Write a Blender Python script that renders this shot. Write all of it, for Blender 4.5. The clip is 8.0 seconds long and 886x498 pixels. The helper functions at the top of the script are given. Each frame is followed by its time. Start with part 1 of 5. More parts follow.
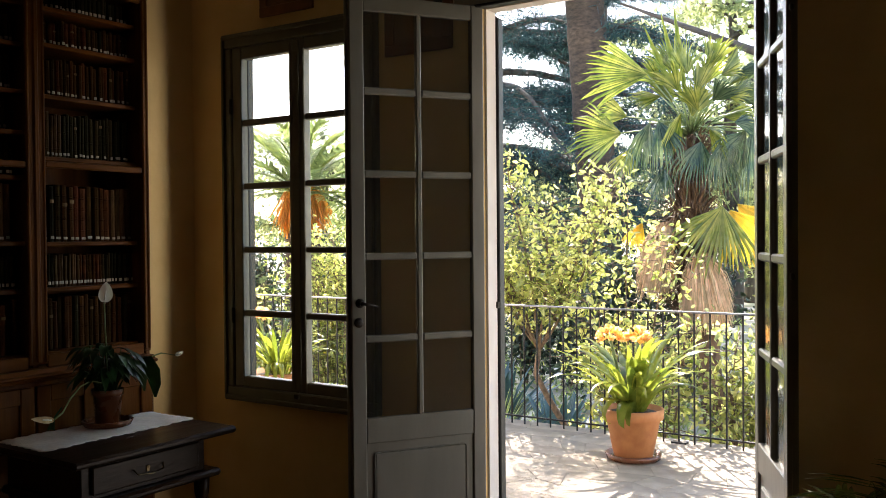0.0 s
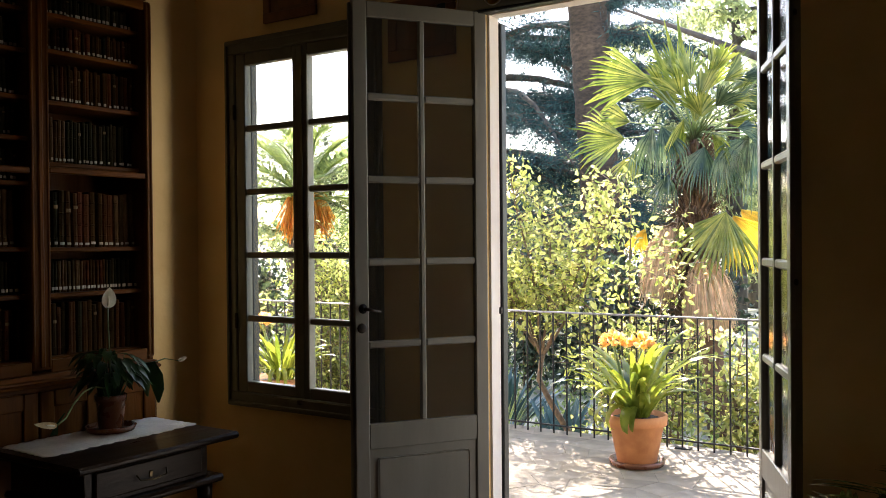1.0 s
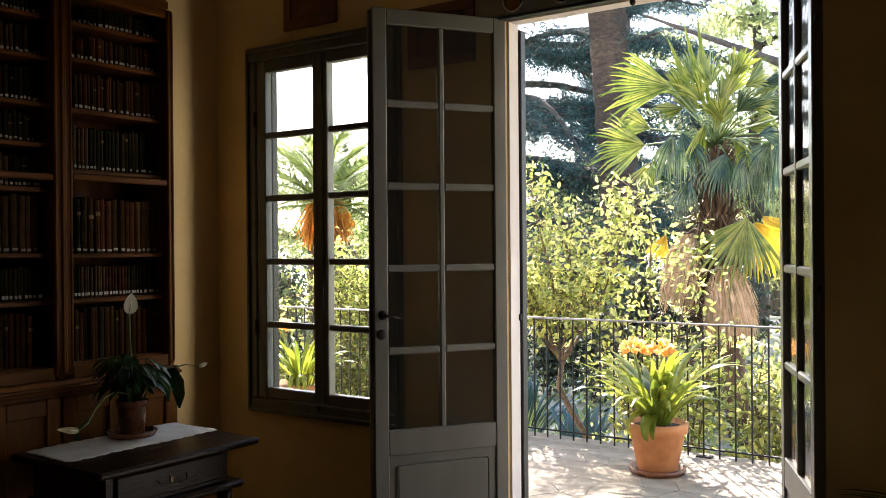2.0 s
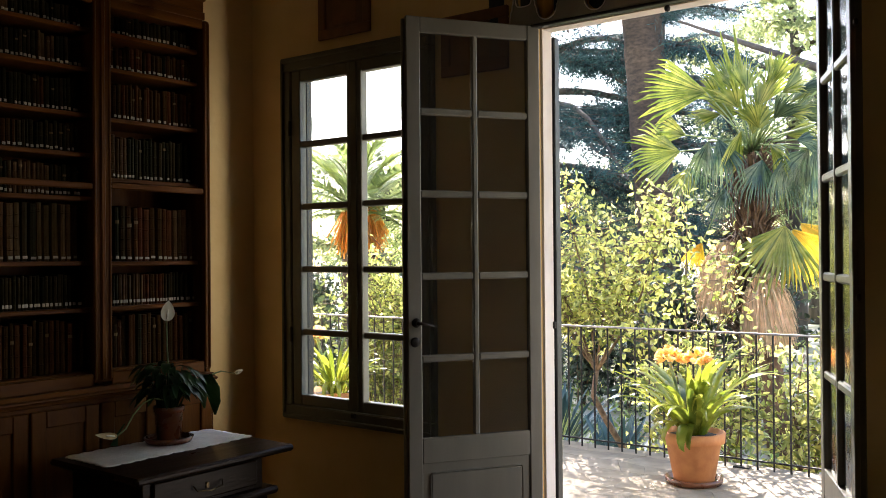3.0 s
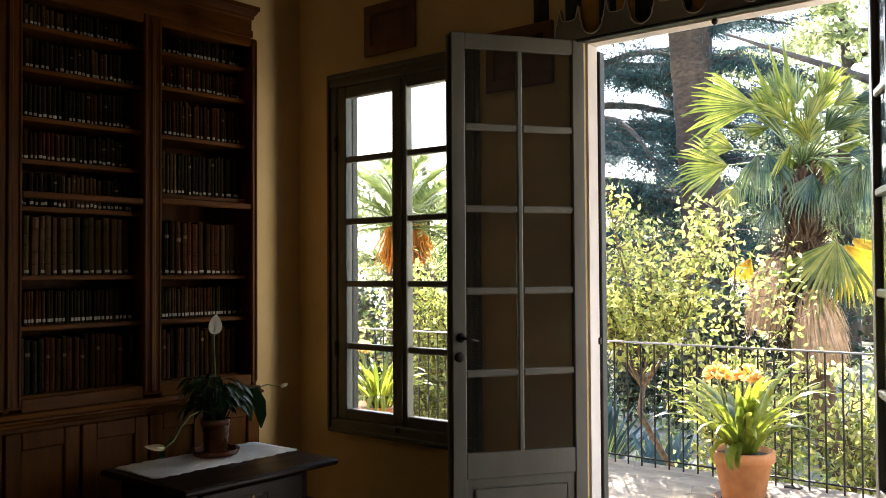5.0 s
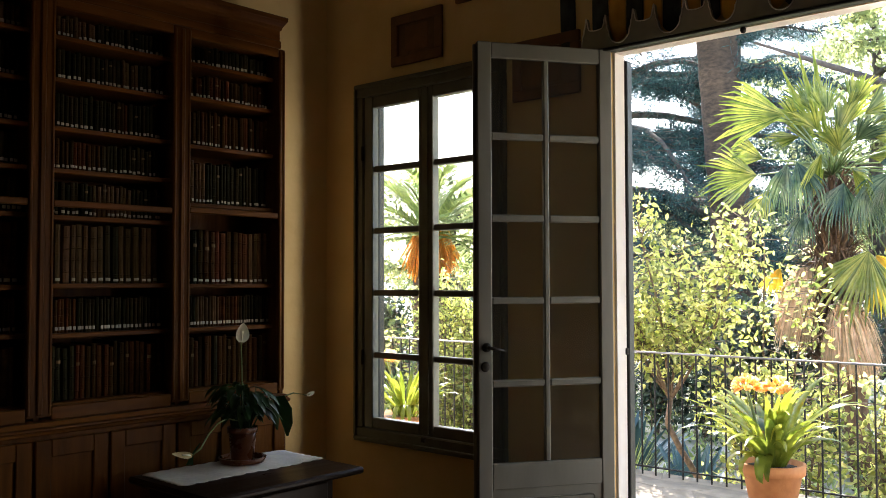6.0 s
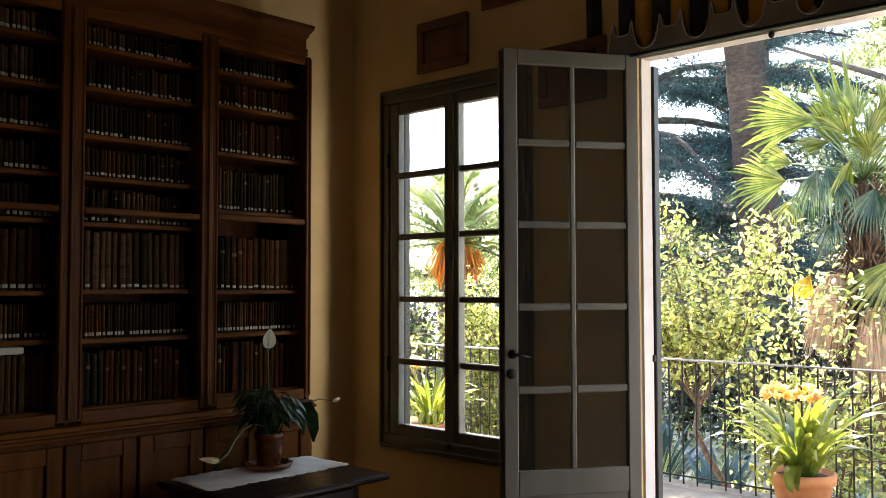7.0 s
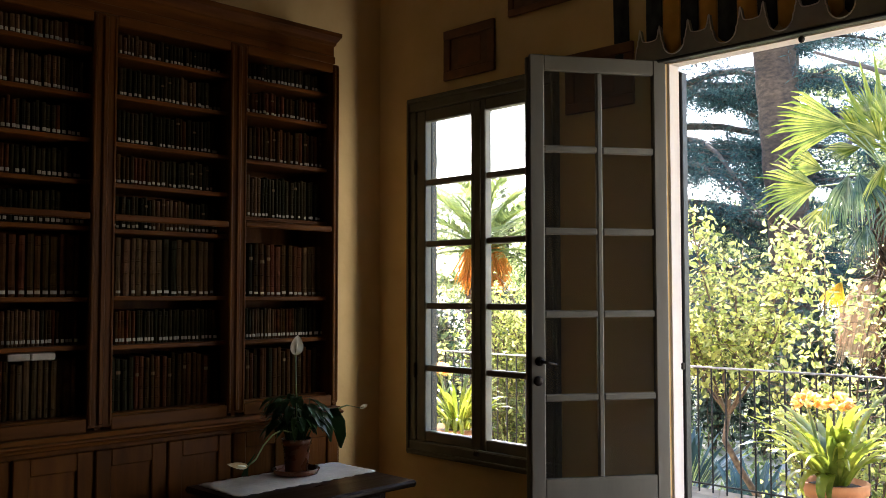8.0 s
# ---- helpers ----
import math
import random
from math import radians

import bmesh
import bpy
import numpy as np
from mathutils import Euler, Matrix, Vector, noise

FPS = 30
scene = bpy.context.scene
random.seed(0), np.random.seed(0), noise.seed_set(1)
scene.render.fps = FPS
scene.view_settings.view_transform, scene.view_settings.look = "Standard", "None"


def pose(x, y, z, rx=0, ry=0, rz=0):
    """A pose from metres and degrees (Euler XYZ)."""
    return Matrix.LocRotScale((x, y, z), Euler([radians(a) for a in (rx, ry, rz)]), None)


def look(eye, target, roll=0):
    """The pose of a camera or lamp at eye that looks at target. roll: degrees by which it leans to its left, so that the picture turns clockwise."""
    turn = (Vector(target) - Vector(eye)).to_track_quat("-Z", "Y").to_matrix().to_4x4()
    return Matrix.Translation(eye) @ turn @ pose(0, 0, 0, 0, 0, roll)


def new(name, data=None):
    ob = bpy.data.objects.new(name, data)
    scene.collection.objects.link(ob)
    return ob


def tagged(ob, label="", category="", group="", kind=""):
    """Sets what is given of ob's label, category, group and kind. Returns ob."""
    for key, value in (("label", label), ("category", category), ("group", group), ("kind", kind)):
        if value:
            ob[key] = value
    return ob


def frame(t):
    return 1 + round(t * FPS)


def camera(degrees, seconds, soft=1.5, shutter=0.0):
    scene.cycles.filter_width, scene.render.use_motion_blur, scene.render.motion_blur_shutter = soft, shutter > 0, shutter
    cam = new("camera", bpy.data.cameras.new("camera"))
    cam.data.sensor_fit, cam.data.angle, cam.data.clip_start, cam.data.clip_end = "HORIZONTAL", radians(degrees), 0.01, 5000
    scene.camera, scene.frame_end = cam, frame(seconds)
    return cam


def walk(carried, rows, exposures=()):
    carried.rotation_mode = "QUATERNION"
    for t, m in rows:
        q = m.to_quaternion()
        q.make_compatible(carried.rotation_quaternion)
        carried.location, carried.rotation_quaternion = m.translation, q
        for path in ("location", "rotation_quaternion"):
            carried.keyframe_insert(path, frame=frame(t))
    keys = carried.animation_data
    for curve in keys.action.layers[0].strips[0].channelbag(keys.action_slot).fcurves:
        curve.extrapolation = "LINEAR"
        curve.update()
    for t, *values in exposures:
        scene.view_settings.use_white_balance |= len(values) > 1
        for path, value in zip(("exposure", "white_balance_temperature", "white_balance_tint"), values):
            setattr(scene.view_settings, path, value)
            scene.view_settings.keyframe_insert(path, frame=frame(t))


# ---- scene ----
cam = camera(52.2, 8.0, soft=0.9)
EYE = (0.0, 0.0, 1.6)
ROWS = [
    (0.0, 33.697, -0.833, 0.487),
    (0.5, 33.744, -0.668, 0.495),
    (1.0, 33.894, -0.483, 0.492),
    (1.5, 34.286, -0.287, 0.456),
    (3.0, 37.253, 0.450, 0.487),
    (3.5, 38.040, 0.656, 0.458),
    (4.0, 38.718, 0.863, 0.399),
    (4.5, 39.335, 1.112, 0.393),
    (6.0, 41.728, 2.007, 0.150),
    (6.5, 42.504, 2.233, 0.094),
    (7.0, 43.358, 2.415, 0.092),
    (7.5, 44.227, 2.639, 0.052),
    (8.0, 45.056, 2.846, 0.023),
]
walk(cam, [(t, pose(*EYE, 90 + pitch, roll, yaw)) for t, yaw, pitch, roll in ROWS],
     exposures=[(0.0, 2.46, 6560, 18), (4.5, 2.54, 6500, 18), (5.8, 2.64, 6450, 17), (6.2, 2.66, 6420, 14), (6.6, 2.68, 6420, 14), (6.9, 2.74, 6350, 19), (8.0, 2.82, 6250, 19)])

# ---- daylight ----
SUN_DIR = Vector((-0.57, 0.82, 0.0)).normalized()
SUN_EL = radians(40)
world = bpy.data.worlds.new("world")
scene.world = world
world.use_nodes = True
wn = world.node_tree.nodes
sky = wn.new("ShaderNodeTexSky")
sky.sky_type, sky.sun_disc = "NISHITA", False
sky.sun_elevation = SUN_EL
sky.sun_rotation = math.atan2(SUN_DIR.x, SUN_DIR.y)
sky.air_density, sky.dust_density = 1.2, 1.0
world.node_tree.links.new(sky.outputs[0], wn["Background"].inputs[0])
wn["Background"].inputs[1].default_value = 0.15
WINDOW_W, DOOR_W = 1.5, 0.9
sun_data = bpy.data.lights.new("sun", "SUN")
sun_data.energy, sun_data.angle, sun_data.color = 4.9, radians(0.5), (1.0, 0.93, 0.82)
sun = new("sun", sun_data)
sun.matrix_world = look((SUN_DIR.x * 40 * math.cos(SUN_EL), SUN_DIR.y * 40 * math.cos(SUN_EL), 40 * math.sin(SUN_EL)), (0, 0, 0))

# area lamps added on the hidden jambs, standing in for skylight through both openings
for name, at, way, wide, high, watts in (("window_fill_lamp", (-2.70, 3.452, 1.705), (-1.0, -0.55, 0), 0.04, 1.70, WINDOW_W), ("door_fill_lamp", (-0.905, 3.44, 1.35), (-1.0, -0.2, 0), 0.05, 2.4, DOOR_W)):
    lamp_data = bpy.data.lights.new(name, "AREA")
    lamp_data.shape, lamp_data.size, lamp_data.size_y = "RECTANGLE", wide, high
    lamp_data.energy, lamp_data.color = watts, (1.0, 0.92, 0.80)
    new(name, lamp_data).matrix_world = look(at, [a + b for a, b in zip(at, way)])


# ---- materials ----
def mat(name, c1, c2, scale=8.0, rough=0.6, bump=0.2, metal=0.0, stretch=(1, 1, 1), stain=0.25, shade=0.0,
        translucent=0.0, islands=0.0, coat=0.0, bump_scale=4.0, spec=0.5):
    """Two-colour procedural surface: coarse stains, fine grain, relief; shade and islands vary it by object or by loose piece."""
    m = bpy.data.materials.new(name)
    m.use_nodes = True
    nt = m.node_tree
    n, ln = nt.nodes, nt.links
    b = n["Principled BSDF"]
    co = n.new("ShaderNodeTexCoord")
    mp = n.new("ShaderNodeMapping")
    mp.inputs["Scale"].default_value = stretch
    ln.new(co.outputs["Object"], mp.inputs[0])
    fine = n.new("ShaderNodeTexNoise")
    fine.inputs["Scale"].default_value, fine.inputs["Detail"].default_value = scale, 6
    coarse = n.new("ShaderNodeTexNoise")
    coarse.inputs["Scale"].default_value, coarse.inputs["Detail"].default_value = scale * 0.13, 3
    ln.new(mp.outputs[0], fine.inputs[0])
    ln.new(mp.outputs[0], coarse.inputs[0])
    ramp = n.new("ShaderNodeValToRGB")
    ramp.color_ramp.elements[0].position, ramp.color_ramp.elements[1].position = 0.32, 0.68
    ramp.color_ramp.elements[0].color, ramp.color_ramp.elements[1].color = (*c1, 1), (*c2, 1)
    ln.new(fine.outputs[0], ramp.inputs[0])
    val = n.new("ShaderNodeMapRange")
    val.inputs["From Min"].default_value, val.inputs["From Max"].default_value = 0.3, 0.7
    val.inputs["To Min"].default_value, val.inputs["To Max"].default_value = 1 - stain, 1 + stain
    ln.new(coarse.outputs[0], val.inputs[0])
    hsv = n.new("ShaderNodeHueSaturation")
    ln.new(val.outputs[0], hsv.inputs["Value"])
    ln.new(ramp.outputs[0], hsv.inputs["Color"])
    colour = hsv.outputs[0]
    if shade or islands:
        rnd = n.new("ShaderNodeNewGeometry").outputs["Random Per Island"] if islands else n.new("ShaderNodeObjectInfo").outputs["Random"]
        amount = islands or shade
        var = n.new("ShaderNodeMapRange")
        var.inputs["To Min"].default_value, var.inputs["To Max"].default_value = 1 - amount, 1 + amount
        ln.new(rnd, var.inputs[0])
        hue = n.new("ShaderNodeMapRange")
        hue.inputs["To Min"].default_value, hue.inputs["To Max"].default_value = 0.5 + 0.05 * amount, 0.5 - 0.05 * amount
        ln.new(rnd, hue.inputs[0])
        h2 = n.new("ShaderNodeHueSaturation")
        ln.new(var.outputs[0], h2.inputs["Value"])
        ln.new(hue.outputs[0], h2.inputs["Hue"])
        ln.new(colour, h2.inputs["Color"])
        colour = h2.outputs[0]
    ln.new(colour, b.inputs["Base Color"])
    rr = n.new("ShaderNodeMapRange")
    rr.inputs["To Min"].default_value, rr.inputs["To Max"].default_value = max(rough - 0.12, 0.05), min(rough + 0.12, 1)
    ln.new(fine.outputs[0], rr.inputs[0])
    ln.new(rr.outputs[0], b.inputs["Roughness"])
    b.inputs["Metallic"].default_value = metal
    b.inputs["Coat Weight"].default_value = coat
    b.inputs["Specular IOR Level"].default_value = spec
    if bump:
        relief = n.new("ShaderNodeTexNoise")
        relief.inputs["Scale"].default_value, relief.inputs["Detail"].default_value = scale * bump_scale, 5
        ln.new(mp.outputs[0], relief.inputs[0])
        bp = n.new("ShaderNodeBump")
        bp.inputs["Strength"].default_value, bp.inputs["Distance"].default_value = bump, 0.01
        ln.new(relief.outputs[0], bp.inputs["Height"])
        ln.new(bp.outputs[0], b.inputs["Normal"])
    if translucent:
        tr = n.new("ShaderNodeBsdfTranslucent")
        boost = n.new("ShaderNodeHueSaturation")
        boost.inputs["Value"].default_value, boost.inputs["Saturation"].default_value = 1.5, 1.05
        ln.new(colour, boost.inputs["Color"])
        ln.new(boost.outputs[0], tr.inputs[0])
        mx = n.new("ShaderNodeMixShader")
        mx.inputs[0].default_value = translucent
        ln.new(b.outputs[0], mx.inputs[1])
        ln.new(tr.outputs[0], mx.inputs[2])
        ln.new(mx.outputs[0], n["Material Output"].inputs[0])
    return m


def glass_mat(name, tint=(0.965, 0.98, 0.97), dust=0.0):
    """Thin old window glass: clear, glossy at grazing angles, faintly wavy."""
    m = bpy.data.materials.new(name)
    m.use_nodes = True
    n, ln = m.node_tree.nodes, m.node_tree.links
    n.remove(n["Principled BSDF"])
    clear, gloss, face, mx = (n.new("ShaderNode" + k) for k in ("BsdfTransparent", "BsdfGlossy", "LayerWeight", "MixShader"))
    power, gain = n.new("ShaderNodeMath"), n.new("ShaderNodeMath")
    power.operation, gain.operation = "POWER", "MULTIPLY_ADD"
    power.inputs[1].default_value, gain.inputs[1].default_value, gain.inputs[2].default_value = 3.0, 0.95, 0.03
    ln.new(face.outputs["Facing"], power.inputs[0])
    ln.new(power.outputs[0], gain.inputs[0])
    clear.inputs[0].default_value = (*tint, 1)
    gloss.inputs["Roughness"].default_value = 0.02
    noise_tex, bp = n.new("ShaderNodeTexNoise"), n.new("ShaderNodeBump")
    noise_tex.inputs["Scale"].default_value = 6
    bp.inputs["Strength"].default_value, bp.inputs["Distance"].default_value = 0.08, 0.01
    ln.new(noise_tex.outputs[0], bp.inputs["Height"])
    ln.new(bp.outputs[0], gloss.inputs["Normal"])
    ln.new(gain.outputs[0], mx.inputs[0])
    film, veil = n.new("ShaderNodeBsdfDiffuse"), n.new("ShaderNodeMixShader")
    film.inputs[0].default_value, veil.inputs[0].default_value = (0.6, 0.6, 0.54, 1), dust
    ln.new(clear.outputs[0], veil.inputs[1])
    ln.new(film.outputs[0], veil.inputs[2])
    ln.new(veil.outputs[0], mx.inputs[1])
    ln.new(gloss.outputs[0], mx.inputs[2])
    ln.new(mx.outputs[0], n["Material Output"].inputs[0])
    return m


PLASTER = mat("ochre_plaster", (0.71, 0.515, 0.22), (0.77, 0.575, 0.27), 5, 0.9, 0.25, stain=0.14)
WHITE_PLASTER = mat("white_plaster", (0.70, 0.64, 0.57), (0.76, 0.71, 0.64), 6, 0.85, 0.2, stain=0.1)
CEILING = mat("ceiling_lime", (0.80, 0.75, 0.66), (0.85, 0.80, 0.72), 4, 0.9, 0.1)
FLOOR_CLAY = mat("clay_floor_tile", (0.135, 0.058, 0.030), (0.18, 0.082, 0.043), 9, 0.45, 0.15, shade=0.25)
FLOOR_CLAY_FAR = mat("clay_floor_tile_far", (0.135, 0.058, 0.030), (0.18, 0.082, 0.043), 9, 0.45, 0.15, islands=0.25)
GROUT = mat("grout", (0.25, 0.21, 0.17), (0.32, 0.27, 0.22), 20, 0.95, 0.3)
GREY_PAINT = mat("warm_grey_paint", (0.138, 0.135, 0.110), (0.165, 0.161, 0.133), 10, 0.33, 0.08, stretch=(1, 1, 0.25), stain=0.12)
OLIVE_PAINT = mat("dark_olive_paint", (0.09, 0.09, 0.068), (0.12, 0.117, 0.09), 12, 0.45, 0.12, stain=0.15)
SHUTTER_PAINT = mat("black_green_paint", (0.012, 0.014, 0.012), (0.022, 0.024, 0.02), 14, 0.5, 0.2)
WOOD = mat("dark_mahogany", (0.085, 0.027, 0.0045), (0.16, 0.056, 0.009), 7, 0.38, 0.12, stretch=(3, 3, 0.35), stain=0.25, spec=0.08)
WOOD_FLAT = mat("dark_mahogany_boards", (0.085, 0.027, 0.0045), (0.16, 0.056, 0.009), 7, 0.42, 0.12, stretch=(3, 0.35, 3), stain=0.25, spec=0.08)
WOOD_BLACK = mat("ebonised_walnut", (0.010, 0.005, 0.002), (0.021, 0.010, 0.004), 9, 0.32, 0.1, stretch=(3, 0.4, 3), stain=0.3, spec=0.2)
FRAME_WOOD = mat("reddish_frame_wood", (0.14, 0.055, 0.02), (0.20, 0.08, 0.03), 14, 0.5, 0.15)
PRINT = mat("faded_brown_print", (0.11, 0.05, 0.022), (0.16, 0.075, 0.035), 20, 0.6, 0.0, stain=0.5)
BRASS = mat("aged_brass", (0.12, 0.085, 0.04), (0.20, 0.15, 0.08), 30, 0.35, 0.1, metal=1.0)
IRON = mat("black_wrought_iron", (0.02, 0.02, 0.02), (0.045, 0.042, 0.04), 40, 0.5, 0.3, metal=0.6)
# paler iron for the top rail; its sunlit brightness is in the colour
SUNLIT_IRON = mat("sunlit_top_iron", (0.16, 0.155, 0.15), (0.30, 0.29, 0.28), 30, 0.4, 0.2, metal=0.7)
DARK_METAL = mat("dark_iron_fitting", (0.02, 0.017, 0.014), (0.04, 0.034, 0.03), 40, 0.5, 0.2, metal=0.8)
CLOTH = mat("white_lace_cloth", (0.82, 0.77, 0.66), (0.90, 0.86, 0.76), 60, 0.95, 0.5, stain=0.12)
NAVY_CLOTH = mat("dark_leaf_pattern_cloth", (0.008, 0.012, 0.018), (0.05, 0.058, 0.06), 26, 0.85, 0.2, stretch=(1, 1, 0.5))
OCHRE_CLOTH = mat("ochre_cloth", (0.58, 0.30, 0.04), (0.66, 0.36, 0.06), 18, 0.8, 0.2)
PELMET = mat("grey_painted_board", (0.25, 0.245, 0.20), (0.31, 0.30, 0.25), 12, 0.45, 0.12)
PELMET_EDGE = mat("silvered_edge", (0.78, 0.76, 0.70), (0.86, 0.84, 0.78), 20, 0.35, 0.1)
TERRACOTTA = mat("terracotta", (0.46, 0.18, 0.065), (0.56, 0.25, 0.10), 12, 0.8, 0.2, stain=0.22)
OLD_CLAY = mat("brown_glazed_clay", (0.105, 0.034, 0.014), (0.16, 0.055, 0.024), 12, 0.28, 0.1)
SOIL = mat("potting_soil", (0.03, 0.022, 0.015), (0.07, 0.05, 0.035), 40, 0.95, 0.8)
STONE = mat("pale_terrace_stone", (0.24, 0.195, 0.135), (0.325, 0.27, 0.195), 9, 0.85, 0.3, shade=0.04, stain=0.3)
MORTAR = mat("terrace_mortar", (0.20, 0.165, 0.115), (0.28, 0.23, 0.165), 20, 0.95, 0.4)
EARTH = mat("garden_ground", (0.20, 0.19, 0.10), (0.52, 0.48, 0.39), 1.2, 0.95, 0.5, stain=0.5)
LILY_LEAF = mat("dark_glossy_leaf", (0.010, 0.036, 0.007), (0.022, 0.07, 0.013), 20, 0.45, 0.1, shade=0.3, translucent=0.2)
LILY_WHITE = mat("cream_spathe", (0.74, 0.72, 0.58), (0.84, 0.82, 0.70), 30, 0.55, 0.1, translucent=0.3)
LILY_TAN = mat("wilting_tan_spathe", (0.48, 0.36, 0.17), (0.66, 0.54, 0.32), 30, 0.6, 0.2, translucent=0.25)
STEM = mat("green_stem", (0.12, 0.18, 0.05), (0.18, 0.24, 0.08), 30, 0.5, 0.1)
STRAP = mat("strap_leaf", (0.13, 0.17, 0.02), (0.26, 0.29, 0.05), 12, 0.17, 0.1, shade=0.4, translucent=0.42)
ORANGE = mat("orange_petal", (0.82, 0.45, 0.10), (0.90, 0.78, 0.46), 40, 0.5, 0.1, islands=0.25, translucent=0.5)
FRUIT = mat("orange_fruit_stalk", (0.55, 0.22, 0.03), (0.68, 0.33, 0.07), 20, 0.6, 0.1, islands=0.3, translucent=0.3)
FAN_LEAF = mat("fan_palm_leaf", (0.09, 0.13, 0.02), (0.20, 0.225, 0.045), 10, 0.17, 0.1, islands=0.55, translucent=0.33)
# darker copy of the fan leaf, the shade of backlit leaves painted in
FAN_SHADED = mat("shaded_palm_leaf", (0.03, 0.062, 0.036), (0.085, 0.125, 0.055), 10, 0.14, 0.1, islands=0.55, translucent=0.3)
FAN_YELLOW = mat("yellowing_palm_leaf", (0.42, 0.30, 0.03), (0.55, 0.42, 0.06), 10, 0.45, 0.1, islands=0.3, translucent=0.45)
DEAD_LEAF = mat("dry_palm_thatch", (0.48, 0.33, 0.18), (0.62, 0.46, 0.28), 16, 0.8, 0.2, islands=0.35, translucent=0.25)
PALM_FIBRE = mat("palm_trunk_fibre", (0.07, 0.04, 0.022), (0.17, 0.10, 0.055), 16, 0.95, 0.9, stretch=(1, 1, 0.4), stain=0.4)
BARK = mat("ringed_grey_bark", (0.022, 0.015, 0.010), (0.07, 0.047, 0.031), 9, 0.95, 1.0, stretch=(1, 1, 2.0), stain=0.35, bump_scale=2.0)
DARK_BARK = mat("dark_bark", (0.045, 0.038, 0.032), (0.10, 0.085, 0.07), 8, 0.95, 0.8, stretch=(1, 1, 0.4), stain=0.3)
TWIG = mat("shrub_twig", (0.10, 0.065, 0.04), (0.20, 0.14, 0.09), 30, 0.85, 0.4)
SHRUB_LEAF = mat("yellow_green_leaf", (0.23, 0.27, 0.06), (0.42, 0.43, 0.17), 8, 0.22, 0.0, islands=0.55, translucent=0.52)
# dark leaf for back shrubs: the deep shade there, put into the colour
SHADED_LEAF = mat("shade_painted_leaf", (0.022, 0.042, 0.024), (0.055, 0.085, 0.045), 6, 0.4, 0.0, islands=0.5, translucent=0.2)
LOW_LEAF = mat("garden_leaf", (0.14, 0.20, 0.055), (0.29, 0.33, 0.13), 6, 0.32, 0.0, islands=0.5, translucent=0.4)
CEDAR_LEAF = mat("blue_green_needles", (0.018, 0.05, 0.052), (0.05, 0.10, 0.10), 6, 0.6, 0.0, islands=0.5, translucent=0.12, spec=0.15)
# paler and bluer than CEDAR_LEAF: distance haze mixed into the needle colour
FAR_CEDAR = mat("haze_tinted_needles", (0.10, 0.16, 0.17), (0.20, 0.27, 0.28), 6, 0.7, 0.0, islands=0.4, translucent=0.3, spec=0.2)
# the far trees' washed-out brightness is put into this pale leaf colour
FAR_LEAF = mat("washed_far_leaf", (0.20, 0.25, 0.11), (0.38, 0.41, 0.21), 2, 0.6, 0.0, islands=0.5, translucent=0.55)
DATE_LEAF = mat("feather_palm_leaf", (0.14, 0.19, 0.06), (0.27, 0.32, 0.12), 8, 0.35, 0.0, islands=0.4, translucent=0.5)
AGAVE_LEAF = mat("blue_grey_succulent_leaf", (0.03, 0.075, 0.075), (0.06, 0.12, 0.115), 6, 0.45, 0.1)
BOOK = mat("old_leather_binding", (0.042, 0.017, 0.0042), (0.085, 0.037, 0.009), 26, 0.7, 0.2, spec=0.06, shade=0.55, stain=0.3)
BOOK_GREEN = mat("green_black_binding", (0.020, 0.016, 0.006), (0.036, 0.030, 0.011), 26, 0.7, 0.2, spec=0.06, shade=0.5, stain=0.3)
BOOK_TAN = mat("tan_vellum_binding", (0.08, 0.044, 0.017), (0.13, 0.077, 0.033), 26, 0.7, 0.2, spec=0.06, shade=0.3, stain=0.3)
BOOK_ROW = mat("old_leather_binding_row", (0.042, 0.017, 0.0042), (0.085, 0.037, 0.009), 26, 0.7, 0.2, spec=0.06, islands=0.55, stain=0.3)
BOOK_GREEN_ROW = mat("green_black_binding_row", (0.020, 0.016, 0.006), (0.036, 0.030, 0.011), 26, 0.7, 0.2, spec=0.06, islands=0.5, stain=0.3)
BOOK_TAN_ROW = mat("tan_vellum_binding_row", (0.08, 0.044, 0.017), (0.13, 0.077, 0.033), 26, 0.7, 0.2, spec=0.06, islands=0.3, stain=0.3)
GILT = mat("dull_gilt", (0.13, 0.075, 0.025), (0.19, 0.115, 0.04), 40, 0.45, 0.1, metal=0.5)
PAPER = mat("cream_paper_label", (0.48, 0.44, 0.34), (0.60, 0.55, 0.44), 40, 0.9, 0.1, shade=0.15)
GLASS = glass_mat("window_glass")
DUSTY_GLASS = glass_mat("dusty_door_glass", (0.86, 0.87, 0.83), 0.012)


# ---- mesh helpers ----
def link(name, mesh, material, parent=None, label=""):
    if material and not mesh.materials:
        mesh.materials.append(material)
    ob = new(name, mesh)
    ob.parent = parent
    return tagged(ob, label)


def part(name, bm, material, parent, label="", smooth=False):
    """Links a bmesh as one mesh object under a thing or a part."""
    bmesh.ops.recalc_face_normals(bm, faces=bm.faces)
    mesh = bpy.data.meshes.new(name)
    bm.to_mesh(mesh)
    bm.free()
    if smooth:
        mesh.shade_smooth()
    return link(name, mesh, material, parent, label)


def sheet(name, verts, faces, material, parent, label="", smooth=False):
    mesh = bpy.data.meshes.new(name)
    mesh.from_pydata([tuple(v) for v in verts], [], faces)
    mesh.update()
    if smooth:
        mesh.shade_smooth()
    return link(name, mesh, material, parent, label)


def thing(name, m, label, category, group="", kind=""):
    ob = new(name)
    ob.empty_display_size = 0.05
    ob.matrix_world = m
    return tagged(ob, label, category, group, kind)


